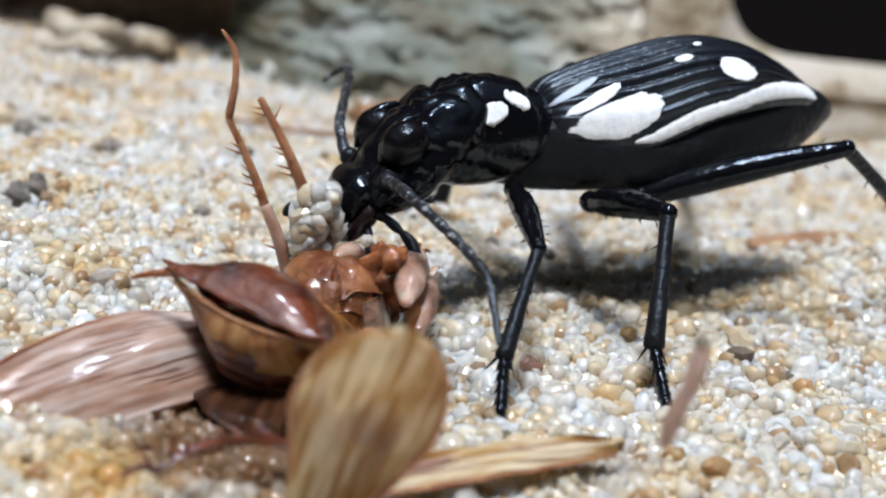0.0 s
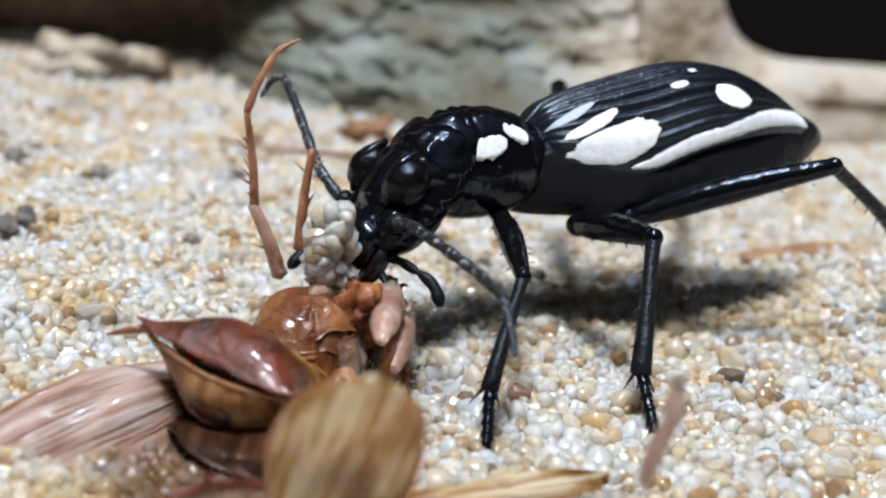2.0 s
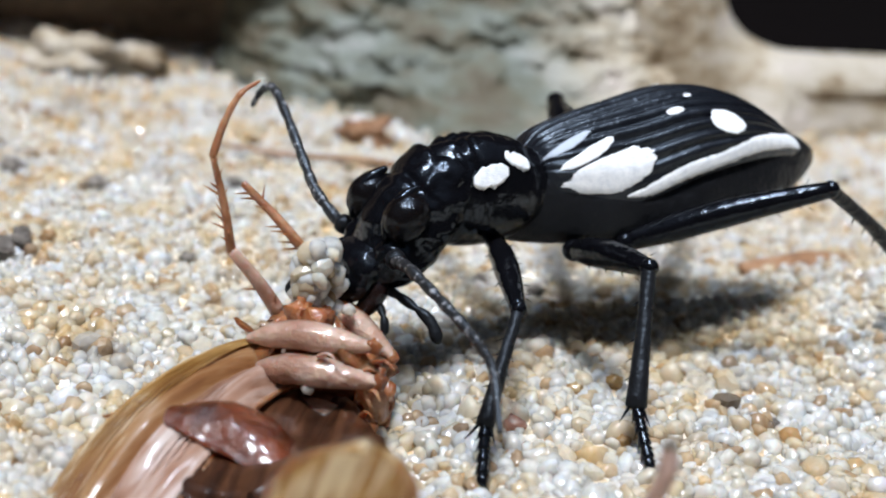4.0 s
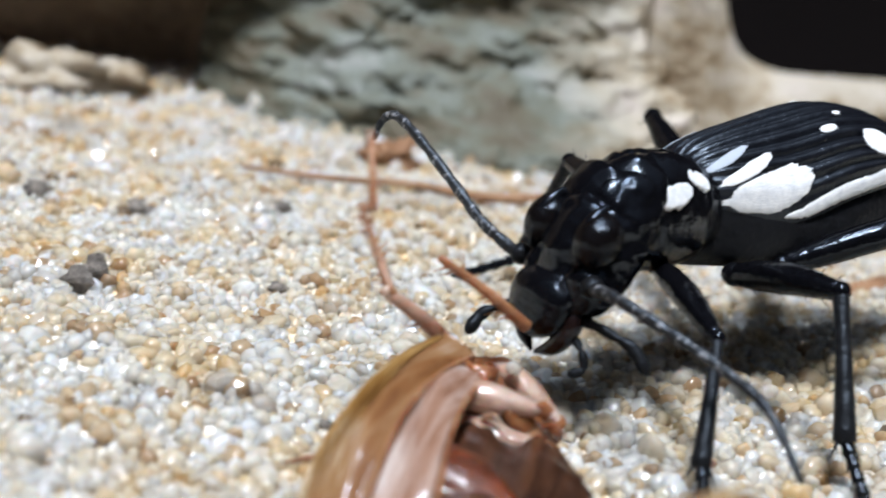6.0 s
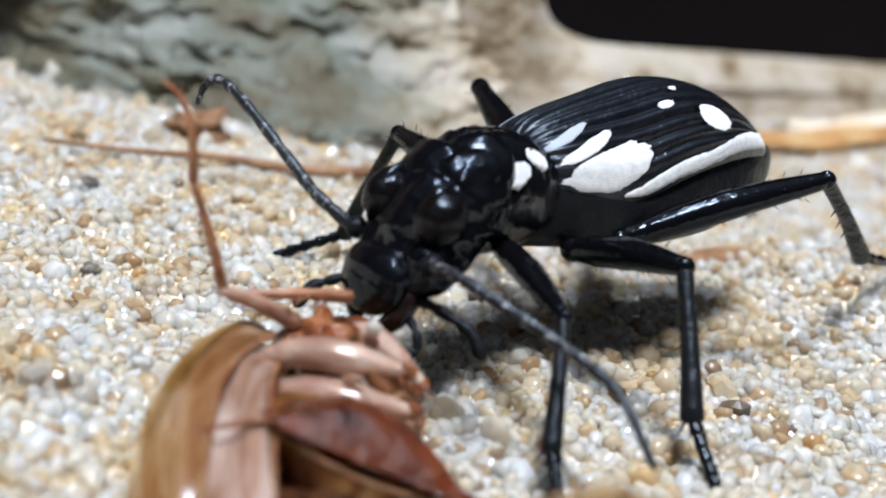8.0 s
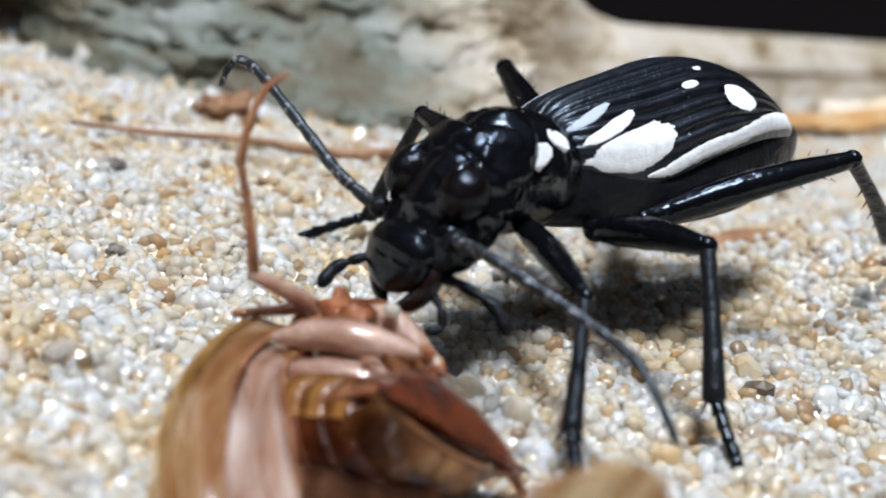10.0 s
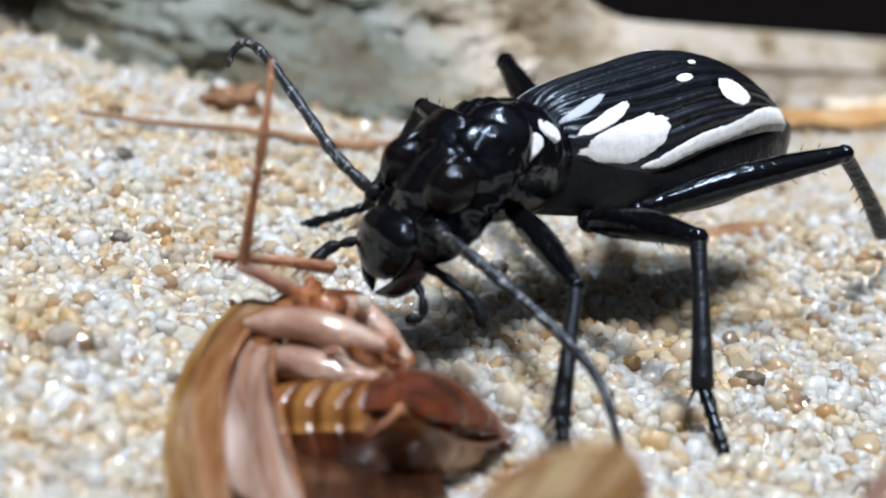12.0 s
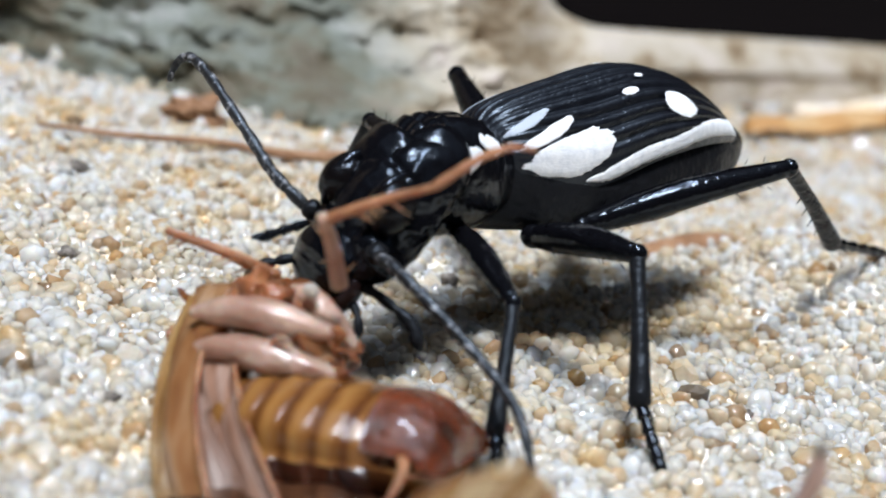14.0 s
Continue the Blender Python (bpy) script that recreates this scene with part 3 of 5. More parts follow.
CASE = table([(0.0, 0.10, 0.16, 0.12), (0.025, 0.24, 0.24, 0.11), (0.06, 0.37, 0.35, 0.09), (0.15, 0.46, 0.48, 0.05), (0.3, 0.53, 0.63, 0.0), (0.5, 0.58, 0.56, 0.18), (0.68, 0.54, 0.44, 0.26),
              (0.82, 0.44, 0.29, 0.25), (0.92, 0.30, 0.16, 0.20), (0.97, 0.17, 0.08, 0.16), (1.0, 0.03, 0.01, 0.13)])
CASE_LENGTH = 2.74


def case_point(q, s, lift=0.0):
    """A point of the wing cases: q from the shoulders to the tip, s from the right rim (-1) to the left rim (1)."""
    w, h, z = CASE(min(max(q, 0.0), 1.0))
    a = s * radians(98)
    ridge = abs(math.sin(abs(s) * 8.5 * math.pi)) ** 0.7 if lift <= 0 else 0.9
    fade = min(1, max(0, (0.86 - abs(s)) * 8)) * min(1, q * 12) * min(1, max(0, (0.93 - q) * 9))
    k = 1 + 0.075 * (ridge - 0.6) * fade - 0.05 * math.exp(-(s / 0.02) ** 2) + lift
    y = w * math.sin(a) * k
    z = z + h * (math.cos(a) - math.cos(radians(98))) * k * 0.9
    return (0.04 - CASE_LENGTH * q, y, z)


def patch(outline, n=96, rings=6, lift=0.016, rag=0.12, seed=1.0):
    """A patch of short white hair on the wing case. outline: (q, s) of its centre, half length, half width, slant, point."""
    q0, s0, a, b, slant, point = outline
    vs, fs = [case_point(q0, s0, lift)], []
    for r in range(1, rings + 1):
        for j in range(n):
            w = 2 * math.pi * j / n
            k = r / rings * (1 + rag * noise.noise(Vector((math.cos(w) * 2.2, math.sin(w) * 2.2, seed))) + 0.08 * noise.noise(Vector((math.cos(w) * 11, math.sin(w) * 11, seed))) * (r == rings))
            u, v = a * math.cos(w) * k, b * math.sin(w) * k * (1 - point * math.cos(w))
            vs.append(case_point(q0 + u, s0 + v + slant * u, lift * (1.0 if r < rings else 0.3)))
    for j in range(n):
        fs.append((0, 1 + j, 1 + (j + 1) % n))
    for r in range(rings - 1):
        for j in range(n):
            fs.append((1 + r * n + j, 1 + (r + 1) * n + j, 1 + (r + 1) * n + (j + 1) % n, 1 + r * n + (j + 1) % n))
    return np.array(vs), fs


def stripe(side):
    """The white band along the rim of one wing case."""
    us = [0.255 + 0.725 * i / 120 for i in range(121)]
    line = table([(0.25, 0.955, 0.006), (0.32, 0.928, 0.045), (0.42, 0.90, 0.066), (0.55, 0.90, 0.070), (0.68, 0.825, 0.094), (0.80, 0.755, 0.12), (0.90, 0.655, 0.15), (0.99, 0.5, 0.2)])
    def surface(u, v):
        s, half = line(u)
        s = s + half * (1 - 2 * v) + 0.010 * noise.noise(Vector((u * 34, v * 3, side))) + 0.011 * abs(2 * v - 1) * noise.noise(Vector((u * 95, v * 3, side)))
        return case_point(u, side * min(s, 0.995), 0.014 if 0.1 < v < 0.9 else 0.002)
    return sheet(surface, us, [0, 0.12, 0.35, 0.6, 0.88, 1.0])


def limb(name, points, beetle, thick=1.0, label="", tarsus_up=0.0):
    """A leg: thigh with its hip, shin with spurs, foot of five joints with claws. Points: hip, knee, ankle, toe."""
    o = np.array(ROOT)
    hip, knee, ankle, toe = [np.array(p) - o for p in points]
    d = knee - hip
    mid = hip + d * 0.5 + np.array([0, 0, 0.03])
    thigh = tube([hip, mid, knee], [0.085 * thick, 0.13 * thick, 0.135 * thick, 0.11 * thick, 0.075 * thick], 12, 8)
    fuzz = []
    for k in range(44):
        s, a = 0.08 + 0.88 * k / 44, k * 2.4
        o1 = np.cross(d / np.linalg.norm(d), (0.2, 0.3, 0.93))
        o1 /= np.linalg.norm(o1)
        out = o1 * math.cos(a) + np.cross(d / np.linalg.norm(d), o1) * math.sin(a)
        at_limb = hip + d * s + np.array([0, 0, 0.03 * math.sin(math.pi * s)]) + out * 0.115 * thick
        fuzz.append(spine(at_limb, out + 0.9 * d / np.linalg.norm(d), 0.055, 0.0045))
    leg = part(name, joined(*fuzz, thigh, blob(hip, (0.11 * thick, 0.11 * thick, 0.10 * thick), 14), blob(knee, (0.085 * thick,) * 3, 12)), BLACK, beetle, label)
    way = (ankle - knee) / np.linalg.norm(ankle - knee)
    side = np.cross(way, (0, 0, 1.0))
    side /= np.linalg.norm(side) + 1e-9
    bow = np.cross(side, way)
    bits = [tube([knee, knee + (ankle - knee) * 0.5 + bow * 0.02, ankle], [0.066 * thick, 0.062 * thick, 0.066 * thick, 0.078 * thick, 0.090 * thick], 12, 8)]
    rng = random.Random(name + str(points[1][0]))
    for k in range(16):
        s = 0.25 + 0.72 * k / 16
        w = side * math.cos(k * 2.1) + bow * math.sin(k * 2.1) + way * 0.8
        bits.append(spine(knee + (ankle - knee) * s + (w - way * 0.8) * 0.045 * thick, w, 0.07 + 0.03 * rng.random(), 0.008))
    for k in (-1, 1):
        bits.append(spine(ankle + side * k * 0.04, way + side * k * 0.5, 0.15, 0.016))
    part("shin", joined(*bits), BLACK_DULL, leg)
    bits = []
    for k in range(5):
        a, b = ankle + (toe - ankle) * k / 5, ankle + (toe - ankle) * (k + 0.95) / 5
        bits.append(tube([a, (a + b) / 2, b], [0.032, 0.040, 0.050 if k < 4 else 0.034], 8, 3))
        for e in (-1, 1):
            bits.append(spine(b + side * e * 0.03, (toe - ankle) + side * e * 0.3, 0.05, 0.008))
    t = (toe - ankle) / np.linalg.norm(toe - ankle)
    for e in (-1, 1):
        bits.append(tube([toe, toe + t * 0.05 + side * e * 0.04, toe + t * 0.08 + side * e * 0.07 - np.array([0, 0, 0.05])], [0.016, 0.012, 0.003], 6, 3))
    part("foot", joined(*bits), BLACK, leg)
    return leg


def make_beetle():
    beetle = tagged(new("ground_beetle"), "glossy black ground beetle with white hair patches, feeding on sand", "beetle")
    beetle.location = Vector(ROOT) * CM
    back = Matrix.Translation(-Vector(ROOT))
    hull, collar = cm_pose(back @ HULL), cm_pose(back @ COLLAR)
    # abdomen and hind chest
    def bands(x, a):
        low = max(0, -math.sin(a)) ** 0.5
        return -0.05 * low * (abs(math.sin((x + 0.2) * 7.0)) < 0.16) + 0.01 * math.sin(x * 9 + a * 3)
    part("abdomen", loft([(0.40, 0.16, 0.22, -0.26), (0.25, 0.26, 0.26, -0.32), (0.05, 0.34, 0.28, -0.36), (-0.35, 0.48, 0.24, -0.38), (-0.9, 0.56, 0.20, -0.40),
                          (-1.5, 0.595, 0.36, -0.37), (-2.05, 0.52, 0.42, -0.25), (-2.40, 0.385, 0.38, -0.10), (-2.62, 0.25, 0.31, 0.01), (-2.76, 0.13, 0.22, 0.06), (-2.82, 0.03, 0.15, 0.10)],
                         48, 130, 0.72, bands), BLACK_DULL, beetle, "dull black segmented abdomen", hull)
    qs = [i / 130 for i in range(131)]
    for side, name in ((1, "wing_case"), (-1, "wing_case")):
        ss = [side * i / 70 for i in range(71)]
        case = part(name, sheet(lambda u, v: case_point(u, v), qs, ss if side < 0 else ss), ELYTRA, beetle, "black ribbed wing case", hull)
        spots = [(0.205, 0.775, 0.130, 0.172, -0.9, 0.0, "large white hair patch"), (0.150, 0.575, 0.085, 0.068, -1.45, 0.0, "narrow white hair patch"),
                 (0.590, 0.555, 0.056, 0.120, 0.6, 0.0, "round white hair spot"), (0.437, 0.365, 0.028, 0.036, 0.0, 0.0, "small white speck"),
                 (0.507, 0.22, 0.014, 0.022, 0.0, 0.0, "tiny white speck"), (0.105, 0.42, 0.070, 0.060, -1.4, 0.0, "thin grey hair patch with its bluish sheen painted in")]
        for k, (q, s, a, b, sl, pt, label) in enumerate(spots):
            part("hair_patch", patch((q, side * s, a, b, side * sl, pt), seed=k + 0.7), WHITE if k < 5 else GREY_HAIR_SHEEN, case, label)
        part("rim_stripe", stripe(side), WHITE, case, "white hair stripe along the rim")
    # collar shield
    def wrinkle(x, a):
        up = max(0.0, math.sin(a))
        bow = x + 0.05 * math.cos(2 * a) + 0.03 * noise.noise(Vector((math.cos(a) * 3, math.sin(a) * 3, 1.0)))
        fold = lambda at, wide: math.exp(-((bow - at) / wide) ** 2)
        h = 0.05 * fold(0.98, 0.05) - 0.09 * fold(0.87, 0.045) - 0.05 * fold(0.74, 0.03) - 0.03 * fold(0.64, 0.025) - 0.06 * fold(0.13, 0.05)
        boss = math.exp(-((abs(a - math.pi / 2) - 0.62) / 0.28) ** 2)
        h += 0.07 * boss * math.exp(-((x - 0.42) / 0.13) ** 2) + 0.06 * boss * math.exp(-((x - 0.76) / 0.07) ** 2)
        h -= 0.05 * math.exp(-((a - math.pi / 2) / 0.08) ** 2) * (0.3 < x < 0.95)
        h += 0.035 * noise.noise(Vector((x * 8, math.cos(a) * 3, math.sin(a) * 3))) + 0.012 * noise.noise(Vector((x * 24, math.cos(a) * 8, math.sin(a) * 8)))
        return h * (0.35 + 0.65 * up)
    SH = [(-0.06, 0.18, 0.22, -0.20), (0.06, 0.25, 0.31, -0.26), (0.30, 0.32, 0.40, -0.38), (0.60, 0.37, 0.42, -0.43), (0.82, 0.36, 0.37, -0.42), (1.00, 0.33, 0.29, -0.38), (1.12, 0.27, 0.20, -0.30), (1.18, 0.16, 0.10, -0.22)]
    shield = part("neck_shield", loft(SH, 88, 130, 0.95, wrinkle), BLACK_HEAD, beetle, "glossy black neck shield with wrinkles", collar)
    at = table(SH)
    for side in (1, -1):
        for k, (x0, a0, lx, la, slant) in enumerate(((0.58, 32, 0.155, 9.5, -3), (0.34, 46, 0.12, 7.5, 4))):
            def surface(u, v):
                x = x0 + lx * u
                w, top, bot = at(x)
                m = top * 0.35 + bot * 0.65
                rag = 1 + 0.25 * noise.noise(Vector((u * 3, v * 2, k * 5.0))) + 0.20 * noise.noise(Vector((u * 10, v * 5, k)))
                a = radians(a0 + la * v * rag * max(0, 1 - abs(u) ** 2.6) ** 0.5 + slant * u)
                lift = 1.055 if abs(u) < 0.95 and abs(v) < 0.95 else 1.0
                return (x, side * w * math.cos(a) ** 0.95 * lift, m + (top - m) * math.sin(a) ** 0.95 * lift)
            part("hair_patch", sheet(surface, [-1 + i / 14 for i in range(29)], [-1 + i / 7 for i in range(15)]), WHITE, shield, "white hair patch")
    # head
    def face(x, a):
        up = max(0, math.sin(a))
        off = abs(math.cos(a))
        groove = math.exp(-((off - 0.40) / 0.10) ** 2) * math.exp(-((x - 0.68) / 0.20) ** 2)
        ridge = math.exp(-((off - 0.70) / 0.12) ** 2) * math.exp(-((x - 0.50) / 0.24) ** 2)
        crease = math.exp(-((x - 0.20 - 0.06 * off) / 0.035) ** 2)
        h = -0.16 * groove + 0.12 * ridge - 0.09 * crease + 0.05 * math.sin(x * 30 + 6 * off) * math.exp(-((x - 0.55) / 0.2) ** 2) * (off > 0.35)
        return up * h + 0.06 * noise.noise(Vector((x * 7, math.cos(a) * 4, math.sin(a) * 4))) + 0.02 * noise.noise(Vector((x * 20, math.cos(a) * 11, math.sin(a) * 11)))
    head = part("head", loft([(-0.14, 0.14, -0.08, -0.30), (-0.06, 0.24, 0.00, -0.33), (0.08, 0.30, 0.08, -0.40), (0.22, 0.34, 0.14, -0.44), (0.36, 0.36, 0.17, -0.45), (0.52, 0.38, 0.17, -0.44), (0.66, 0.40, 0.13, -0.40),
                              (0.78, 0.41, 0.09, -0.35), (0.88, 0.37, 0.06, -0.30), (0.96, 0.28, 0.03, -0.24)], 80, 110, 0.95, face), BLACK_HEAD, beetle, "glossy black head with wrinkled brow")
    part("neck", blob((0.06, -0.02, -0.22), (0.32, 0.30, 0.25), 30, 0.12, 2), BLACK_HEAD, head, "short black neck")
    for side in (1, -1):
        part("eye", blob((0.47, side * 0.275, 0.05), (0.19, 0.155, 0.165), 36, 0.06, side), EYE, head, "bulging dark eye")
        part("brow", tube([(0.24, side * 0.24, 0.10), (0.38, side * 0.245, 0.155), (0.54, side * 0.245, 0.15), (0.68, side * 0.26, 0.075)], [0.025, 0.045, 0.05, 0.045, 0.02], 12, 8), BLACK_HEAD, head, "raised brow ridge over the eye")
        part("antenna_socket", blob((0.75, side * 0.40, 0.0), (0.075, 0.07, 0.07), 18, 0.1, side), BLACK_DULL, head, "black socket of the antenna")
    def lip(x, a):
        return 0.05 * noise.noise(Vector((x * 6, math.cos(a) * 3, math.sin(a) * 3))) - 0.06 * math.exp(-((x - 1.02) / 0.03) ** 2) * max(0, math.sin(a))
    part("lip_plate", loft([(0.78, 0.22, 0.08, -0.12), (0.87, 0.28, 0.13, -0.12), (0.98, 0.285, 0.12, -0.13), (1.09, 0.25, 0.06, -0.14), (1.17, 0.16, -0.01, -0.13), (1.21, 0.05, -0.06, -0.11)], 48, 50, 0.85, lip), BLACK_HEAD, head, "glossy black upper lip")
    for side in (1, -1):
        part("jaw", tube([(0.90, side * 0.19, -0.14), (1.04, side * 0.23, -0.16), (1.18, side * 0.17, -0.19), (1.28, side * 0.02, -0.20)], [0.10, 0.10, 0.085, 0.055, 0.012], 14, 8, 0.8), MANDIBLE, head, "dark brown curved jaw")
    part("palp", tube([(0.95, 0.24, -0.20), (0.94, 0.45, -0.22), (0.95, 0.66, -0.36), (1.04, 0.76, -0.47)], [0.035, 0.032, 0.034, 0.045, 0.040], 8, 6, 1, 4, 0.5), BLACK_DULL, head, "jointed black feeler palp")
    part("palp", tube([(1.05, 0.20, -0.20), (1.12, 0.36, -0.24), (1.22, 0.42, -0.29), (1.30, 0.38, -0.24)], [0.030, 0.028, 0.030, 0.034], 8, 6, 1, 3, 0.5), BLACK_DULL, head)
    part("palp", tube([(0.95, -0.24, -0.14), (1.10, -0.32, -0.05), (1.24, -0.39, 0.02), (1.40, -0.38, 0.05)], [0.035, 0.032, 0.034, 0.045, 0.040], 8, 6, 1, 4, 0.5), BLACK_DULL, head)
    near = part("antenna", tube([(0, 0, 0), (-0.02, 0.30, 0.0), (-0.03, 0.72, -0.17), (-0.02, 1.12, -0.32), (0.04, 1.47, -0.40), (0.26, 1.82, -0.58)], [0.044, 0.040, 0.038, 0.036, 0.034, 0.030, 0.020], 12, 26, 1, 11, 0.30), FEELER, head, "long grey-black jointed antenna")
    far = part("antenna", tube([(0, 0, 0), (0.0, -0.22, 0.22), (-0.06, -0.48, 0.38), (-0.16, -0.97, 0.60), (-0.18, -1.26, 0.68), (-0.09, -1.36, 0.67), (0.04, -1.36, 0.61)], [0.044, 0.040, 0.038, 0.036, 0.034, 0.028, 0.018], 12, 26, 1, 11, 0.30), FEELER, head, "long grey-black jointed antenna")
    # legs
    limb("foreleg", [(0.56, 2.28, 0.98), (0.75, 1.24, 0.86), (0.60, 0.60, 0.27), (0.62, 0.30, -0.02)], beetle, 0.72, "bent glossy black foreleg")
    limb("middle_leg", [(1.16, 2.44, 0.93), (1.64, 1.66, 1.13), (1.62, 1.00, 0.36), (1.75, 0.70, 0.03)], beetle, 0.86, "bent glossy black middle leg")
    limb("hind_leg", [(1.55, 2.62, 0.98), (3.03, 2.70, 1.56), (3.95, 3.55, 0.78), (4.75, 4.15, 0.56)], beetle, 0.86, "long glossy black hind leg stretched back")
    limb("foreleg", [(0.42, 2.95, 1.15), (0.16, 3.85, 1.25), (0.03, 4.55, 0.22), (-0.53, 4.40, 0.03)], beetle, 0.8, "bent glossy black foreleg")
    limb("middle_leg", [(1.15, 3.35, 1.05), (1.00, 4.87, 1.46), (1.75, 5.70, 0.60), (2.2, 6.2, 0.05)], beetle, 0.95, "bent glossy black middle leg")
    limb("hind_leg", [(1.75, 3.75, 1.00), (2.25, 5.00, 1.20), (2.40, 6.60, 0.50), (2.60, 7.50, 0.06)], beetle, 1.0, "long glossy black hind leg stretched back")
    return beetle, head, near, far, [o for o in beetle.children if o.name.split(".")[0] in ("abdomen", "wing_case", "neck_shield")]


# ---- the dead cockroach ----
PREY = (-0.70, 1.10, -0.10)


def wing_width(u, width, blunt):
    """Half width of a wing along its length, with a pointed or a broad rounded tip."""
    if blunt:
        return width * (1 - (max(0.0, u - 0.5) / 0.5) ** 3.2) ** 0.5 * min(1.0, 0.40 + 1.1 * u)
    return width * (math.sin(math.pi * min(1, 0.06 + u * 0.96) ** 0.8) ** 0.6) * (0.75 + 0.25 * u)


def wing_shape(length, width, arch, fold=0.0, seed=0.0, bend=0.18, blunt=True):
    us = [i / 46 for i in range(47)]
    vs = [-1 + i / 11 for i in range(23)]
    def surface(u, v):
        w = wing_width(u, width, blunt) * (1 + 0.06 * noise.noise(Vector((u * 9, 0.0 if v < 0 else 5.0, seed))))
        z = arch * (1 - v * v) + 0.006 * math.sin(v * 24 + u * 3) * (1 - u * 0.5) + 0.07 * noise.noise(Vector((u * 3, v * 2, seed))) + 0.010 * noise.noise(Vector((u * 12, v * 5, seed))) + fold * max(0, v - 0.4)
        return (length * u, w * v, z + bend * (0.09 - (u - 0.3) ** 2))
    return sheet(surface, us, vs, 0.015)


def wing_veins(wing, length, width, arch, bend, mat, count=9, blunt=True):
    """Raised veins that fan out over a wing."""
    for k in range(count):
        v1 = -0.9 + 1.8 * k / (count - 1)
        pts = []
        for i in range(9):
            u = 0.03 + 0.90 * i / 8
            v = v1 * (0.35 + 0.65 * u)
            w = wing_width(u, width, blunt)
            pts.append((length * u, w * v, arch * (1 - v * v) + bend * (0.09 - (u - 0.3) ** 2) + 0.008))
        part("vein", tube(pts, [0.008, 0.007, 0.005, 0.003], 5, 3), mat, wing)
    # thickened, glossy leading edges
    for side in (1, -1):
        pts = []
        for i in range(17):
            u = 0.02 + 0.95 * i / 16
            pts.append((length * u, side * wing_width(u, width, blunt) * 0.985, bend * (0.09 - (u - 0.3) ** 2) - 0.004))
        part("wing_edge", tube(pts, [0.016, 0.020, 0.018, 0.014, 0.008], 8, 3), SHIN, wing, "thick glossy brown wing edge")


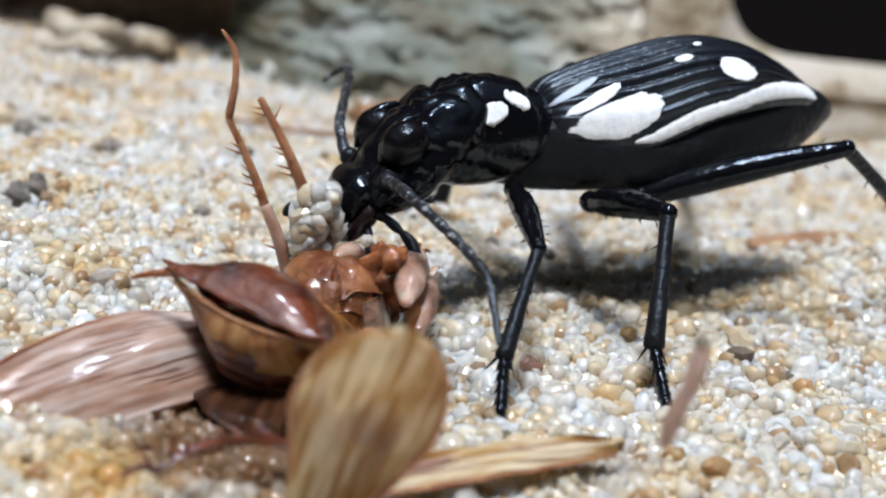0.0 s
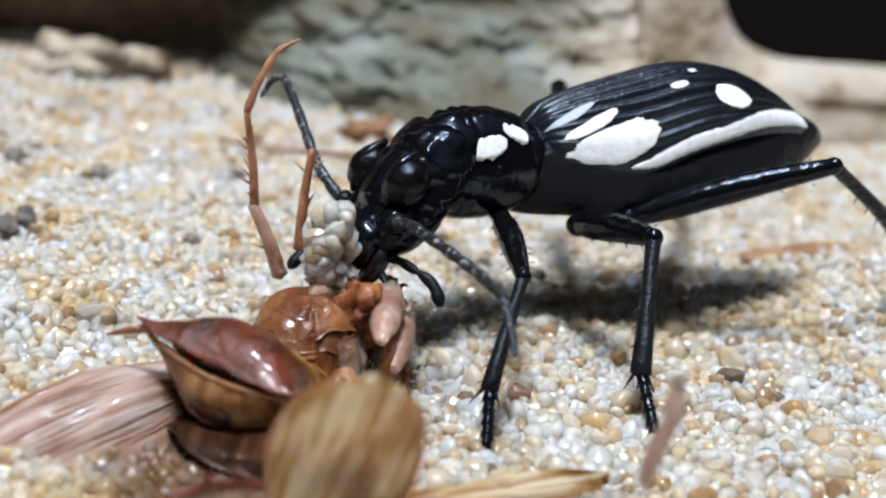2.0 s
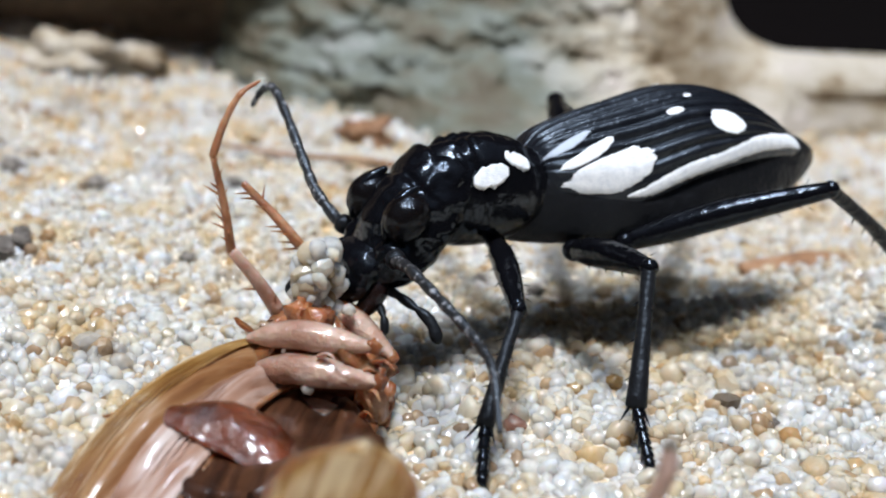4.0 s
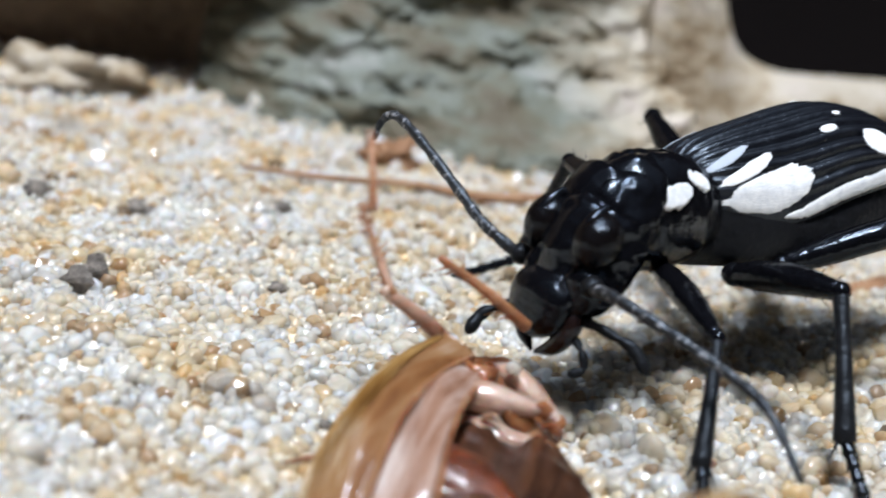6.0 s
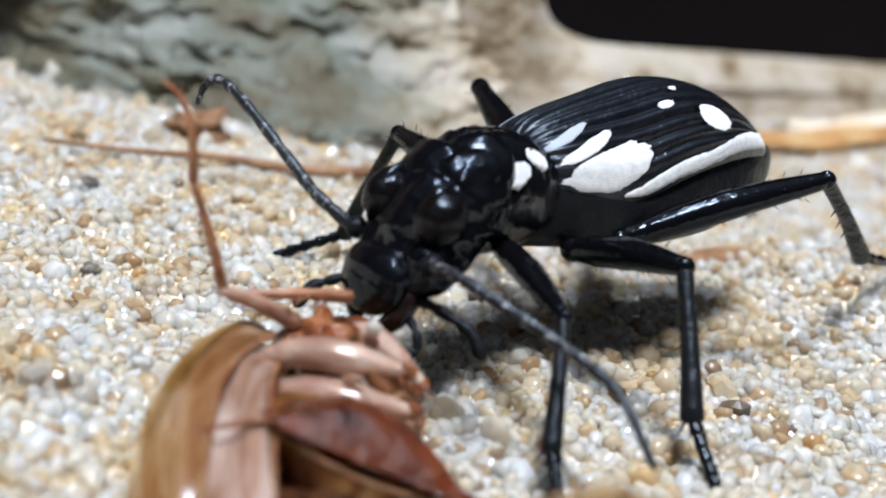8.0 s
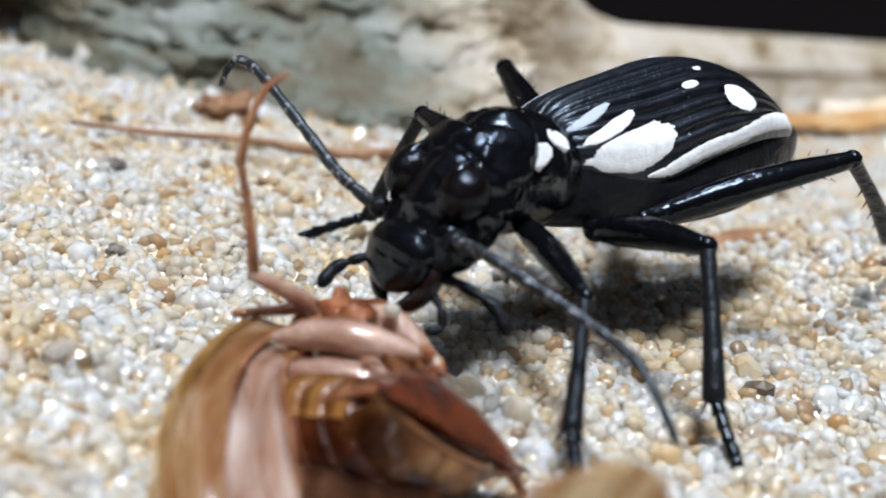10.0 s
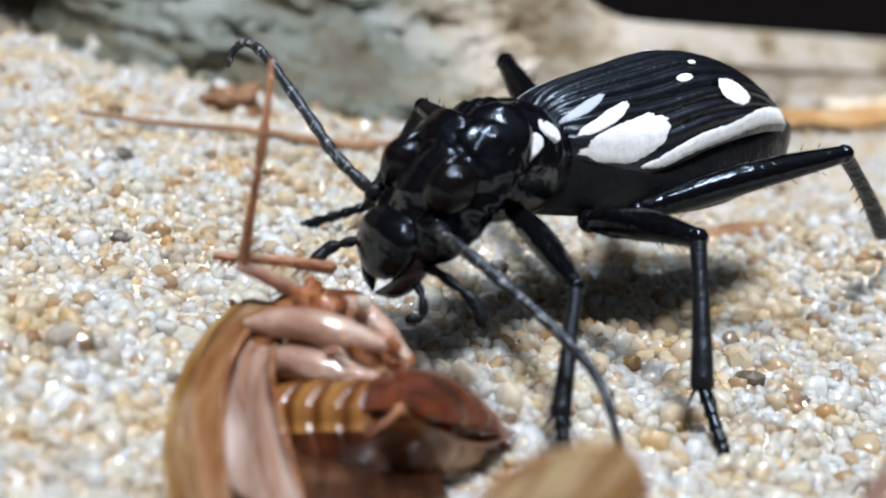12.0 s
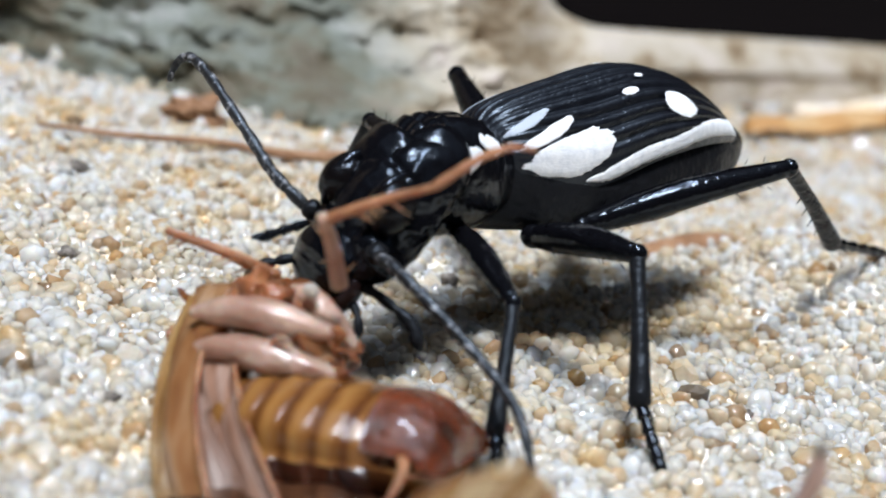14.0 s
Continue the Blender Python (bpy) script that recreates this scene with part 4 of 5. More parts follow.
def make_prey():
    prey = tagged(new("cockroach"), "half-eaten brown and amber cockroach lying on the sand", "cockroach")
    prey.location = Vector(PREY) * CM
    p = {}
    def dome(u, v):
        a = math.pi * v
        r = math.sin(u * 1.75) ** 0.8
        wav = 1 + 0.06 * noise.noise(Vector((math.cos(a) * r * 2, math.sin(a) * r * 2, 4.0))) + 0.05 * max(0, u - 0.8) * math.sin(a * 9)
        return (-0.02 + 0.47 * r * math.cos(a) * wav, 0.12 + 0.40 * r * math.sin(a) * wav, -0.14 + 0.50 * math.cos(u * 1.75) * wav)
    p["thorax"] = part("thorax", crumple(sheet(dome, [i / 30 for i in range(31)], [-1 + i / 30 for i in range(61)], 0.02), 0.03, 0.22), CHEST, prey, "translucent pinkish brown chest shield, torn open")
    thorax = p["thorax"]
    for k, (u0, u1, v0, v1, mat) in enumerate(((0.30, 0.62, 0.62, 1.30, CHEST), (0.48, 0.82, 0.70, 1.38, TAIL), (0.66, 1.02, 0.60, 1.26, CHEST), (0.20, 0.48, 1.05, 1.62, FLESH), (0.52, 0.86, 1.20, 1.60, PALE))):
        def collar(u, v):
            edge = 0.06 * math.sin(v * 7 + k) * u
            p = dome(u0 + (u1 - u0) * u + edge, v0 + (v1 - v0) * v)
            lift = 1.04 + 0.05 * u + 0.012 * k + 0.010 * math.sin(v * 26)
            return (-0.02 + (p[0] + 0.02) * lift, 0.12 + (p[1] - 0.12) * lift, -0.14 + (p[2] + 0.14) * lift)
        part("chest_plate", crumple(sheet(collar, [i / 10 for i in range(11)], [i / 24 for i in range(25)], 0.012), 0.014, 0.12, k), mat, thorax, "curled translucent orange-brown chest plate")
    for k, (at, size) in enumerate((((-0.06, 0.04, 0.02), (0.30, 0.26, 0.20)), ((0.26, -0.04, -0.04), (0.22, 0.24, 0.22)), ((0.02, -0.16, -0.18), (0.34, 0.20, 0.20)), ((0.38, -0.20, -0.22), (0.14, 0.16, 0.18)), ((-0.05, -0.26, 0.28), (0.17, 0.18, 0.24)))):
        part("flesh_lump", crumple(blob(at, size, 48, 0.5, k + 1.5), 0.05, 0.16, k), CHEST if k == 2 else FLESH, thorax, "moist reddish brown flesh")
    for a, b, r in (((-0.44, -0.38, 0.27), (0.44, -0.46, 0.30), 0.115), ((-0.44, -0.48, 0.06), (0.50, -0.56, 0.09), 0.12), ((-0.30, -0.42, -0.22), (0.46, -0.54, -0.26), 0.095), ((0.02, 0.10, 0.34), (0.52, -0.12, 0.10), 0.09)):
        thigh = part("thigh", crumple(tube([a, [a[k] * 0.65 + b[k] * 0.35 + (0.05 if k == 2 else 0) for k in range(3)], [a[k] * 0.3 + b[k] * 0.7 + (0.03 if k == 2 else 0) for k in range(3)], b], [r * 0.35, r * 0.85, r * 1.08, r * 1.1, r * 0.95, r * 0.70, r * 0.40], 20, 12, 0.85), 0.007, 0.12, r * 50), PALE, thorax, "glossy pale pink thigh")
        part("knee", crumple(blob(b, (r * 0.50, r * 0.42, r * 0.46), 18, 0.3, r * 30), 0.015, 0.07), CHEST, thigh, "reddish brown knee joint")
    # hip plates, overlapping and curled at the edge
    for k, (at, way, size) in enumerate((((0.02, -0.22, 0.30), -0.35, 0.20), ((0.30, -0.40, 0.22), -0.9, 0.20), ((0.44, -0.44, -0.02), -1.2, 0.22), ((-0.36, -0.36, 0.08), 1.0, 0.22), ((0.14, -0.50, -0.34), -0.15, 0.26))):
        def plate(u, v):
            w = size * 0.45 * v * math.sin(math.pi * min(1, 0.12 + 0.80 * u)) ** 0.7
            x = size * 2.0 * (u - 0.5)
            lift = -0.10 * (1 - v * v) - 0.05 * math.sin(u * 3.0) + 0.02 * noise.noise(Vector((u * 4, v * 3, k)))
            return (at[0] + x * math.cos(way) - w * math.sin(way), at[1] + lift, at[2] + x * math.sin(way) + w * math.cos(way))
        part("hip_plate", crumple(sheet(plate, [i / 18 for i in range(19)], [-1 + i / 7 for i in range(15)], 0.012), 0.012, 0.16, k), (PALE, CHEST, SHIN, CHEST, PALE)[k], thorax, "thin curled brown hip plate")
    rng = random.Random(4)
    for k in range(9):
        a = Vector((rng.uniform(-0.30, 0.55), rng.uniform(-0.58, -0.46), rng.uniform(-0.40, 0.30)))
        way = Vector((rng.uniform(-1, 1), -0.4, rng.uniform(-0.8, 0.6))).normalized() * rng.uniform(0.12, 0.26)
        part("flesh_shred", tube([a, a + way * 0.5 + Vector((0, 0, 0.04)), a + way], [0.035, 0.028, 0.018, 0.006], 8, 6, 0.45), (FLESH, SHIN, PALE)[k % 3], thorax, "thin torn reddish brown shred")
    for k in range(14):
        a = Vector((rng.uniform(-0.52, -0.42), rng.uniform(-0.30, 0.50), rng.uniform(-0.30, 0.18)))
        way = Vector((-0.35, rng.uniform(-1, 1), rng.uniform(-0.9, 0.4))).normalized() * rng.uniform(0.16, 0.34)
        part("flesh_shred", crumple(tube([a, a + way * 0.5 + Vector((-0.05, 0, 0.04)), a + way], [0.05, 0.055, 0.04, 0.008], 10, 6, 0.4), 0.012, 0.06, k), (FLESH, TAIL, CHEST, SHIN)[k % 4], thorax, "thin torn reddish brown shred")
    for k, (x, y, z, r) in enumerate(((-0.12, -0.62, -0.30, 0.075), (-0.20, -0.64, -0.36, 0.06), (-0.27, -0.62, -0.52, 0.075), (-0.33, -0.60, -0.56, 0.055), (0.02, -0.60, 0.02, 0.045), (0.20, -0.10, 0.42, 0.05), (0.34, -0.46, 0.16, 0.045), (-0.20, -0.64, -0.55, 0.05))):
        part("stuck_grain", blob((x, y, z), (r, r * 0.9, r * 0.85), 14, 0.35, k * 2.3), CLEAR_QUARTZ if k % 3 else CREAM_QUARTZ, thorax, "clear sand grain stuck to the carcass")
    AB = [(-0.10, 0.30, 0.24, -0.28), (0.1, 0.42, 0.30, -0.38), (0.45, 0.52, 0.33, -0.42), (0.85, 0.49, 0.29, -0.37), (1.12, 0.40, 0.22, -0.28), (1.30, 0.28, 0.15, -0.18), (1.40, 0.14, 0.08, -0.10), (1.44, 0.02, 0.01, -0.02)]
    ab = part("abdomen", loft([(x, w * 0.93, a * 0.93, b * 0.93) for x, w, a, b in AB if x < 1.2] + [(1.24, 0.2, 0.1, -0.1)], 36, 50, 0.95), BELLY, prey, "amber belly")
    p["abdomen"] = ab
    at = table(AB)
    for k in range(7):
        x0 = 0.175 * k
        for lower in (True, False):
            def plate(u, v):
                x = x0 + 0.200 * u
                w, top, bot = at(min(x, 1.44))
                g = 1.01 + 0.055 * min(u * 1.2, 1) - (0.05 if u > 0.97 else 0)
                a = (math.pi * 1.5 if lower else math.pi * 0.5) + v * (1.80 if lower else 1.40)
                c, s = math.cos(a), math.sin(a)
                m = top * 0.35 + bot * 0.65
                g = g * (1 + 0.03 * noise.noise(Vector((x * 5, c * 3, s * 3)))) - (0 if lower else 0.012)
                return (x - (0.16 if k < 6 else 0.05) * (abs(c) - 0.5), w * g * math.copysign(abs(c) ** 0.95, c), m + (top - m if s > 0 else m - bot) * g * math.copysign(abs(s) ** 0.95, s))
            part("belly_plate" if lower else "back_plate", sheet(plate, [0, 0.2, 0.45, 0.7, 0.9, 0.96, 1.0], [-1 + i / 12 for i in range(25)], 0.008), BELLY if lower else WINE, ab, "glossy amber belly plate" if lower else "dark wine-brown plate")
    # tail: a dark upper lid and a striped lower boat that meet in pointed corners, like two lips
    part("tail_tip", crumple(blob((1.09, 0.0, -0.06), (0.25, 0.44, 0.12), 40, 0.4, 5), 0.04, 0.12), WINE, ab, "soft wet tail tip")
    def lip(u, v, start, depth, reach, drop=0.0):
        a, th, end = v * 1.45, u * 1.5, abs(v) ** 3
        g = 1.0 + 0.012 * math.sin(v * 34) * u
        y = 0.46 * g * math.sin(a) * (1 - 0.05 * u) + math.copysign(0.24 * end * u * u, v)
        return (start + (reach - 0.06 * end) * math.sin(th), y, -0.10 + depth * g * math.cos(a) * math.cos(th) ** 0.75 * (1 + 0.25 * u) + drop * u * u * (1 - end))
    grid = [[i / 16 for i in range(17)], [-1 + i / 24 for i in range(49)]]
    part("tail_lid", crumple(sheet(lambda u, v: lip(u * 0.99, v, 0.94, -0.31, 0.48, 0.11), *grid, 0.015), 0.015, 0.2), WINE, ab, "glossy dark wine-red tail lid")
    boat_plate = part("tail_plate", crumple(sheet(lambda u, v: lip(u * 0.93, v, 0.80, 0.35, 0.58), *grid, 0.015), 0.02, 0.22), TAIL, ab, "boat-shaped orange-brown tail plate with pointed corners")
    part("plate_rim", tube([lip(0.925, -1 + i / 10, 0.80, 0.35, 0.58) for i in range(21)], [0.010, 0.018, 0.014, 0.018, 0.010], 7, 2), SHIN, boat_plate, "thick paler rim")
    for side in (1, -1):
        part("cercus", tube([(1.14, side * 0.38, -0.16), (1.24, side * 0.54, -0.12), (1.27, side * 0.72, -0.03), (1.24, side * 0.88, 0.06)], [0.026, 0.034, 0.032, 0.024, 0.008], 10, 24, 0.7, 13, 0.35), SHIN, ab, "ringed brown tail feeler")
    p["wing"] = part("wing", wing_shape(2.75, 0.29, 0.20, 0.0, 1.0, 1.5), WING_BROWN, prey, "amber-brown veined wing")
    wing_veins(p["wing"], 2.75, 0.29, 0.20, 1.5, WING_AMBER, 13)
    # folded wing sheet that also fills in the shade below the carcass
    p["hind_wing"] = part("hind_wing", wing_shape(1.75, 0.74, 0.15, 0.2, 6.0, 0.2), SHADED_HIND_WING, prey, "dark brown folded hind wing, coloured as the shade under the belly")
    p["under_wing"] = part("wing", wing_shape(2.6, 0.38, 0.16, 0.05, 4.0, 1.3), WING_PINK, prey, "pinkish brown veined under wing")
    wing_veins(p["under_wing"], 2.6, 0.38, 0.16, 1.3, WING_PINK, 13)
    def thorny(name, length, r0, r1, spines, seed, mat, label):
        rng = random.Random(seed)
        limb_ob = part(name, tube([(0, 0, 0), (length * 0.5, 0.0, 0.015), (length, 0, 0)], [r0, (r0 + r1) / 2, r1], 9, 7), mat, prey, label)
        for k in range(spines):
            a = rng.uniform(0, 6.28)
            part("thorn", spine((length * (0.12 + 0.85 * k / spines), math.cos(a) * r1 * 0.7, math.sin(a) * r1 * 0.7), (0.8, math.cos(a), math.sin(a)), 0.10 + 0.03 * rng.random(), 0.011), SHIN, limb_ob)
        return limb_ob
    p["thigh_a"] = thorny("thigh", 0.55, 0.058, 0.040, 3, 1, PALE, "pale brown thigh")
    p["shin_a"] = thorny("shin", 0.70, 0.036, 0.022, 12, 2, SHIN, "spiny brown shin")
    p["shin_b"] = thorny("shin", 0.74, 0.044, 0.026, 12, 5, SHIN, "spiny brown shin")
    p["toe_a"] = part("foot", tube([(0, 0, 0), (0.25, 0, 0.04), (0.48, 0, 0.03), (0.62, 0, -0.06)], [0.03, 0.026, 0.022, 0.01], 8, 6, 1, 5, 0.3), SHIN, prey, "thin jointed brown foot")
    return p


def make_clump():
    rng = np.random.default_rng(8)
    n = 90
    d = rng.normal(size=(n, 3))
    d /= np.linalg.norm(d, axis=1)[:, None]
    ob = grain_cloud("sand_clump", d * (0.24 * rng.uniform(0.2, 1.0, n) ** 0.5)[:, None] * [0.85, 0.7, 1.3], rng.uniform(0.05, 0.095, n), 2, rng, CLEAN_GRAIN)
    return tagged(ob, "small clump of wet sand grains stuck to the carcass", "sand clump", kind="stuff")


# ---- litter ----
DARK_GRAIN = rock_material("dark_mineral", [(0.3, (0.07, 0.06, 0.05)), (0.5, (0.20, 0.17, 0.145)), (0.7, (0.40, 0.35, 0.30))], 900)


def make_litter():
    ob = part("loose_wing", wing_shape(1.40, 0.39, 0.08, 0.12, 9.0), WING_AMBER, None, "", cm_pose(aim((-0.37, -1.58, -0.05), (-0.10, -1.85, 1.08), -42)))
    wing_veins(ob, 1.40, 0.39, 0.08, 0.18, WING_PINK, 13)
    tagged(ob, "detached amber wing standing upright in the sand", "insect wing")
    ob = part("loose_wing", wing_shape(1.75, 0.17, 0.06, 0.1, 12.0, 0.18, False), WING_AMBER, None, "", cm_pose(aim((-0.15, -1.25, 0.06), (1.45, -0.30, 0.22), 0)))
    wing_veins(ob, 1.75, 0.17, 0.06, 0.18, WING_PINK, 5, False)
    tagged(ob, "narrow amber wing strip lying on the sand", "insect wing")
    leg = part("insect_leg", joined(tube([(-1.25, -1.62, 0.17), (-1.05, -1.44, 0.27), (-0.80, -1.20, 0.24), (-0.55, -1.02, 0.17)], [0.018, 0.026, 0.032, 0.03, 0.026], 9, 6),
                                    tube([(-1.25, -1.62, 0.17), (-1.34, -1.58, 0.17), (-1.44, -1.64, 0.11)], [0.03, 0.024, 0.012], 7, 4)), WINE)
    tagged(leg, "torn-off spiny red-brown insect leg on the sand", "insect leg")
    rng = random.Random(21)
    for k in range(14):
        s = k / 14
        p = (-1.28 + 0.66 * s, -1.64 + 0.58 * s, 0.22)
        part("thorn", spine(p, (rng.uniform(-1, 0.2), rng.uniform(-0.6, 0.4), rng.uniform(0.1, 1)), 0.19, 0.016), WINE, leg)
    ob = part("stalk", tube([(1.40, -1.55, 0.72), (1.43, -1.60, 0.95), (1.48, -1.64, 1.18), (1.47, -1.65, 1.34)], [0.035, 0.05, 0.045, 0.055, 0.03], 10, 6), STUB)
    tagged(ob, "short pinkish brown plant stalk with a dark tip", "stalk")
    part("stalk_tip", blob((1.47, -1.65, 1.35), (0.042, 0.042, 0.035), 12, 0.4, 2), DARK_GRAIN, ob, "dark dried tip")
    z = lambda x, y: ground_height(x, y) + 0.06
    pts = [(-2.3, 7.0), (-1.5, 6.9), (-0.7, 6.95), (0.0, 6.9), (0.7, 7.05), (1.6, 7.3)]
    ob = part("twig", tube([(x, y, z(x, y) + 0.05) for x, y in pts], [0.02, 0.03, 0.035, 0.05, 0.06, 0.05], 9, 8), TWIG)
    tagged(ob, "thin dry brown twig lying on the sand", "twig")
    ob = part("leaf_strip", sheet(lambda u, v: (5.7 + 4.4 * u, 9.8 + 2.8 * u + 0.32 * v * math.sin(math.pi * min(1, 0.1 + u)), 0.16 + 0.12 * (1 - v * v) + 0.1 * noise.noise(Vector((u * 5, v, 3)))), [i / 30 for i in range(31)], [-1 + i / 5 for i in range(11)], 0.03), LEAF)
    tagged(ob, "dry orange-brown leaf strip at the foot of the ledge", "dry leaf")
    ob = part("bark_bit", blob((-0.85, 8.0, 0.08), (0.28, 0.20, 0.16), 24, 1.0, 4), TWIG)
    tagged(ob, "small brown bark crumb on the sand", "bark")
    ob = part("bark_bit", tube([(2.9, 4.9, 0.1), (3.6, 5.3, 0.12), (4.4, 5.6, 0.1)], [0.10, 0.16, 0.08], 9, 6, 0.6), TWIG)
    tagged(ob, "red-brown bark sliver on the sand", "bark")
    for x, y, a, b in ((-3.40, 3.25, 0.12, 0.10), (-3.30, 3.42, 0.11, 0.11), (0.99, 3.86, 0.07, 0.06), (0.52, 3.95, 0.06, 0.05), (-1.61, 1.42, 0.05, 0.04), (-2.05, 1.58, 0.05, 0.04), (-1.91, 5.85, 0.08, 0.06),
                       (-1.95, 3.65, 0.06, 0.05), (-4.02, 5.67, 0.11, 0.09), (-3.15, 5.45, 0.10, 0.07), (-3.02, 5.40, 0.08, 0.06), (2.75, 1.80, 0.05, 0.04)):
        ob = part("dark_grain", blob((x, y, ground_height(x, y) + b * 0.6), (a, a * 0.9, b), 14, 0.7, x), DARK_GRAIN)
        tagged(ob, "dark grey-brown mineral grain among the sand", "pebble", group="dark grains in the sand")


def make_large_grains():
    for x, y, r, mat, label in LARGE:
        ob = part("quartz_grain", blob((x, y, ground_height(x, y) + r * 0.45), (r, r * 0.85, r * 0.8), 16, 0.45, x * 3 + y), mat)
        tagged(ob, label, "sand grain", group="larger grains in the sand")


LARGE = [(0.83, 1.26, 0.085, PINK_QUARTZ, "larger pink quartz grain in the sand"),
         (1.59, 1.16, 0.060, AMBER_QUARTZ, "larger amber quartz grain in the sand"),
         (0.28, -0.69, 0.100, CREAM_QUARTZ, "larger cream quartz grain in the sand"),
         (1.06, 0.84, 0.080, CLEAR_QUARTZ, "larger clear grey quartz grain in the sand"),
         (0.22, 0.98, 0.090, CLEAR_QUARTZ, "larger clear grey quartz grain in the sand"),
         (1.59, 2.18, 0.070, AMBER_QUARTZ, "larger amber quartz grain in the sand"),
         (-0.59, 0.16, 0.080, CLEAR_QUARTZ, "larger clear grey quartz grain in the sand"),
         (1.74, -0.04, 0.070, AMBER_QUARTZ, "larger amber quartz grain in the sand"),
         (1.28, 1.98, 0.060, AMBER_QUARTZ, "larger amber quartz grain in the sand"),
         (0.91, 2.40, 0.080, CLEAR_QUARTZ, "larger clear grey quartz grain in the sand"),
         (-1.13, 1.99, 0.070, CREAM_QUARTZ, "larger cream quartz grain in the sand"),
         (-1.80, 2.10, 0.070, CREAM_QUARTZ, "larger cream quartz grain in the sand"),
         (-0.56, 0.38, 0.095, CLEAR_QUARTZ, "larger clear grey quartz grain in the sand"),
         (-0.62, 0.22, 0.080, CLEAR_QUARTZ, "larger clear grey quartz grain in the sand"),
         (-0.60, -0.25, 0.085, CREAM_QUARTZ, "larger cream quartz grain in the sand"),
         (-0.79, -0.27, 0.090, CLEAR_QUARTZ, "larger clear grey quartz grain in the sand"),
         (-1.02, -0.17, 0.070, CLEAR_QUARTZ, "larger clear grey quartz grain in the sand")]


make_ground()
make_rocks()
make_litter()
make_large_grains()
BEETLE, HEAD, FEELER_NEAR, FEELER_FAR, SWAYING = make_beetle()
PARTS = make_prey()
CLUMP = make_clump()
make_grains()


def motions():
    def skull(yaw, pitch, roll, dx, dy, dz):
        place = Vector(NECK) + Vector((dx, dy, dz)) - Vector(ROOT)
        return cm_pose(frame_at(place, yaw, pitch, roll))

    def carcass(base, tip, roll=0.0):
        return cm_pose(Matrix.Translation(-Vector(PREY)) @ aim(base, tip, roll))

    def sway(yaw, pitch, roll, dx, dy, dz):
        p = Vector((0.0, 0.0, 1.2))
        return Matrix.Translation(p + Vector((dx, dy, dz))) @ heading(yaw, pitch, roll) @ Matrix.Translation(-p)

    body = ((0.0, -2.2, -4.2, -1.5, -0.075, 0.0, 0.078), (0.5, -0.4, -4.0, 0.4, -0.04, 0.0, 0.02), (1.5, -1.0, -2.9, -0.2, -0.038, 0.0, 0.073),
            (2.0, 0.1, -1.7, 0.3, -0.005, 0.0, 0.06), (4.3, 1.6, -1.0, -0.2, -0.01, 0.0, 0.014), (5.0, 1.0, 0.0, -0.2, -0.09, 0.0, -0.02),
            (5.5, 0.0, 0.0, 0.0, -0.06, 0.0, 0.04), (6.5, 0.1, 0.4, 0.2, 0.0, 0.0, 0.0), (7.5, 0.0, -0.3, -0.2, 0.0, 0.0, -0.03),
            (8.0, 0.0, 0.0, 0.0, 0.0, 0.0, -0.01), (10.5, 0.0, 0.1, 0.0, 0.0, 0.0, -0.018), (11.0, 0.0, -0.5, -0.1, 0.01, 0.0, -0.03),
            (12.0, 0.0, 0.6, 0.0, -0.01, 0.0, 0.0), (14.0, 0.0, 0.4, 0.0, 0.0, 0.0, 0.01))
    # the neck shield moves ahead of the body while the beetle tugs
    tug = ((0.0, -0.18, 0.10), (0.5, -0.17, 0.135), (1.5, -0.17, 0.04), (2.0, -0.165, 0.035), (4.3, -0.135, 0.085), (5.0, -0.07, 0.035), (5.5, -0.03, 0.04), (6.5, -0.01, 0.05),
           (7.5, -0.025, 0.03), (8.0, -0.03, 0.045), (10.5, -0.035, 0.035), (11.0, -0.04, 0.035), (12.0, -0.055, 0.03), (14.0, -0.07, 0.04))
    for ob in SWAYING:
        base = ob.matrix_basis.copy()
        ahead = 1.0 if ob.name.startswith("neck") else 0.0
        walk(ob, [(t, cm_pose(Matrix.Translation((ahead * dx, 0, ahead * dz)) @ sway(*turn)) @ base) for (t, *turn), (_, dx, dz) in zip(body, tug)])
    heads = ((0.0, 208.4, 47.7, -5.4, -0.25, 0.04, 0.04), (0.5, 213.7, 45.9, -10.4, -0.23, 0.02, 0.06), (1.0, 215.7, 55.0, -11.8, -0.28, 0.01, 0.05), (1.5, 218.5, 47.7, -13.4, -0.24, 0.02, 0.03),
             (2.0, 218.8, 52.1, -8.4, -0.19, 0.01, 0.02), (4.5, 212.4, 53.0, -0.7, -0.13, 0.01, 0.01), (5.0, 209.7, 47.5, -3.7, -0.07, 0.02, -0.07), (5.5, 215.1, 57.5, -7.5, -0.06, 0.04, 0.03),
             (6.5, 209.5, 59.2, -5.0, -0.01, 0.03, 0.01), (7.5, 211.5, 53.5, -7.5, 0.03, 0.03, -0.01), (8.0, 208.5, 54.8, -3.1, 0.01, 0.03, 0.01), (10.5, 211.4, 54.6, -6.6, 0.01, 0.03, 0.03),
             (11.0, 211.7, 55.2, -7.4, 0.0, 0.03, 0.02), (12.0, 201.5, 55.3, 0.6, 0.0, 0.01, 0.02), (12.5, 204.8, 55.6, 3.5, -0.01, 0.01, 0.04), (13.0, 204.1, 53.4, -2.6, -0.03, 0.0, 0.05), (14.0, 203.4, 52.3, 1.6, 0.0, -0.02, 0.0))
    walk(HEAD, [(t, skull(*turn)) for t, *turn in heads])
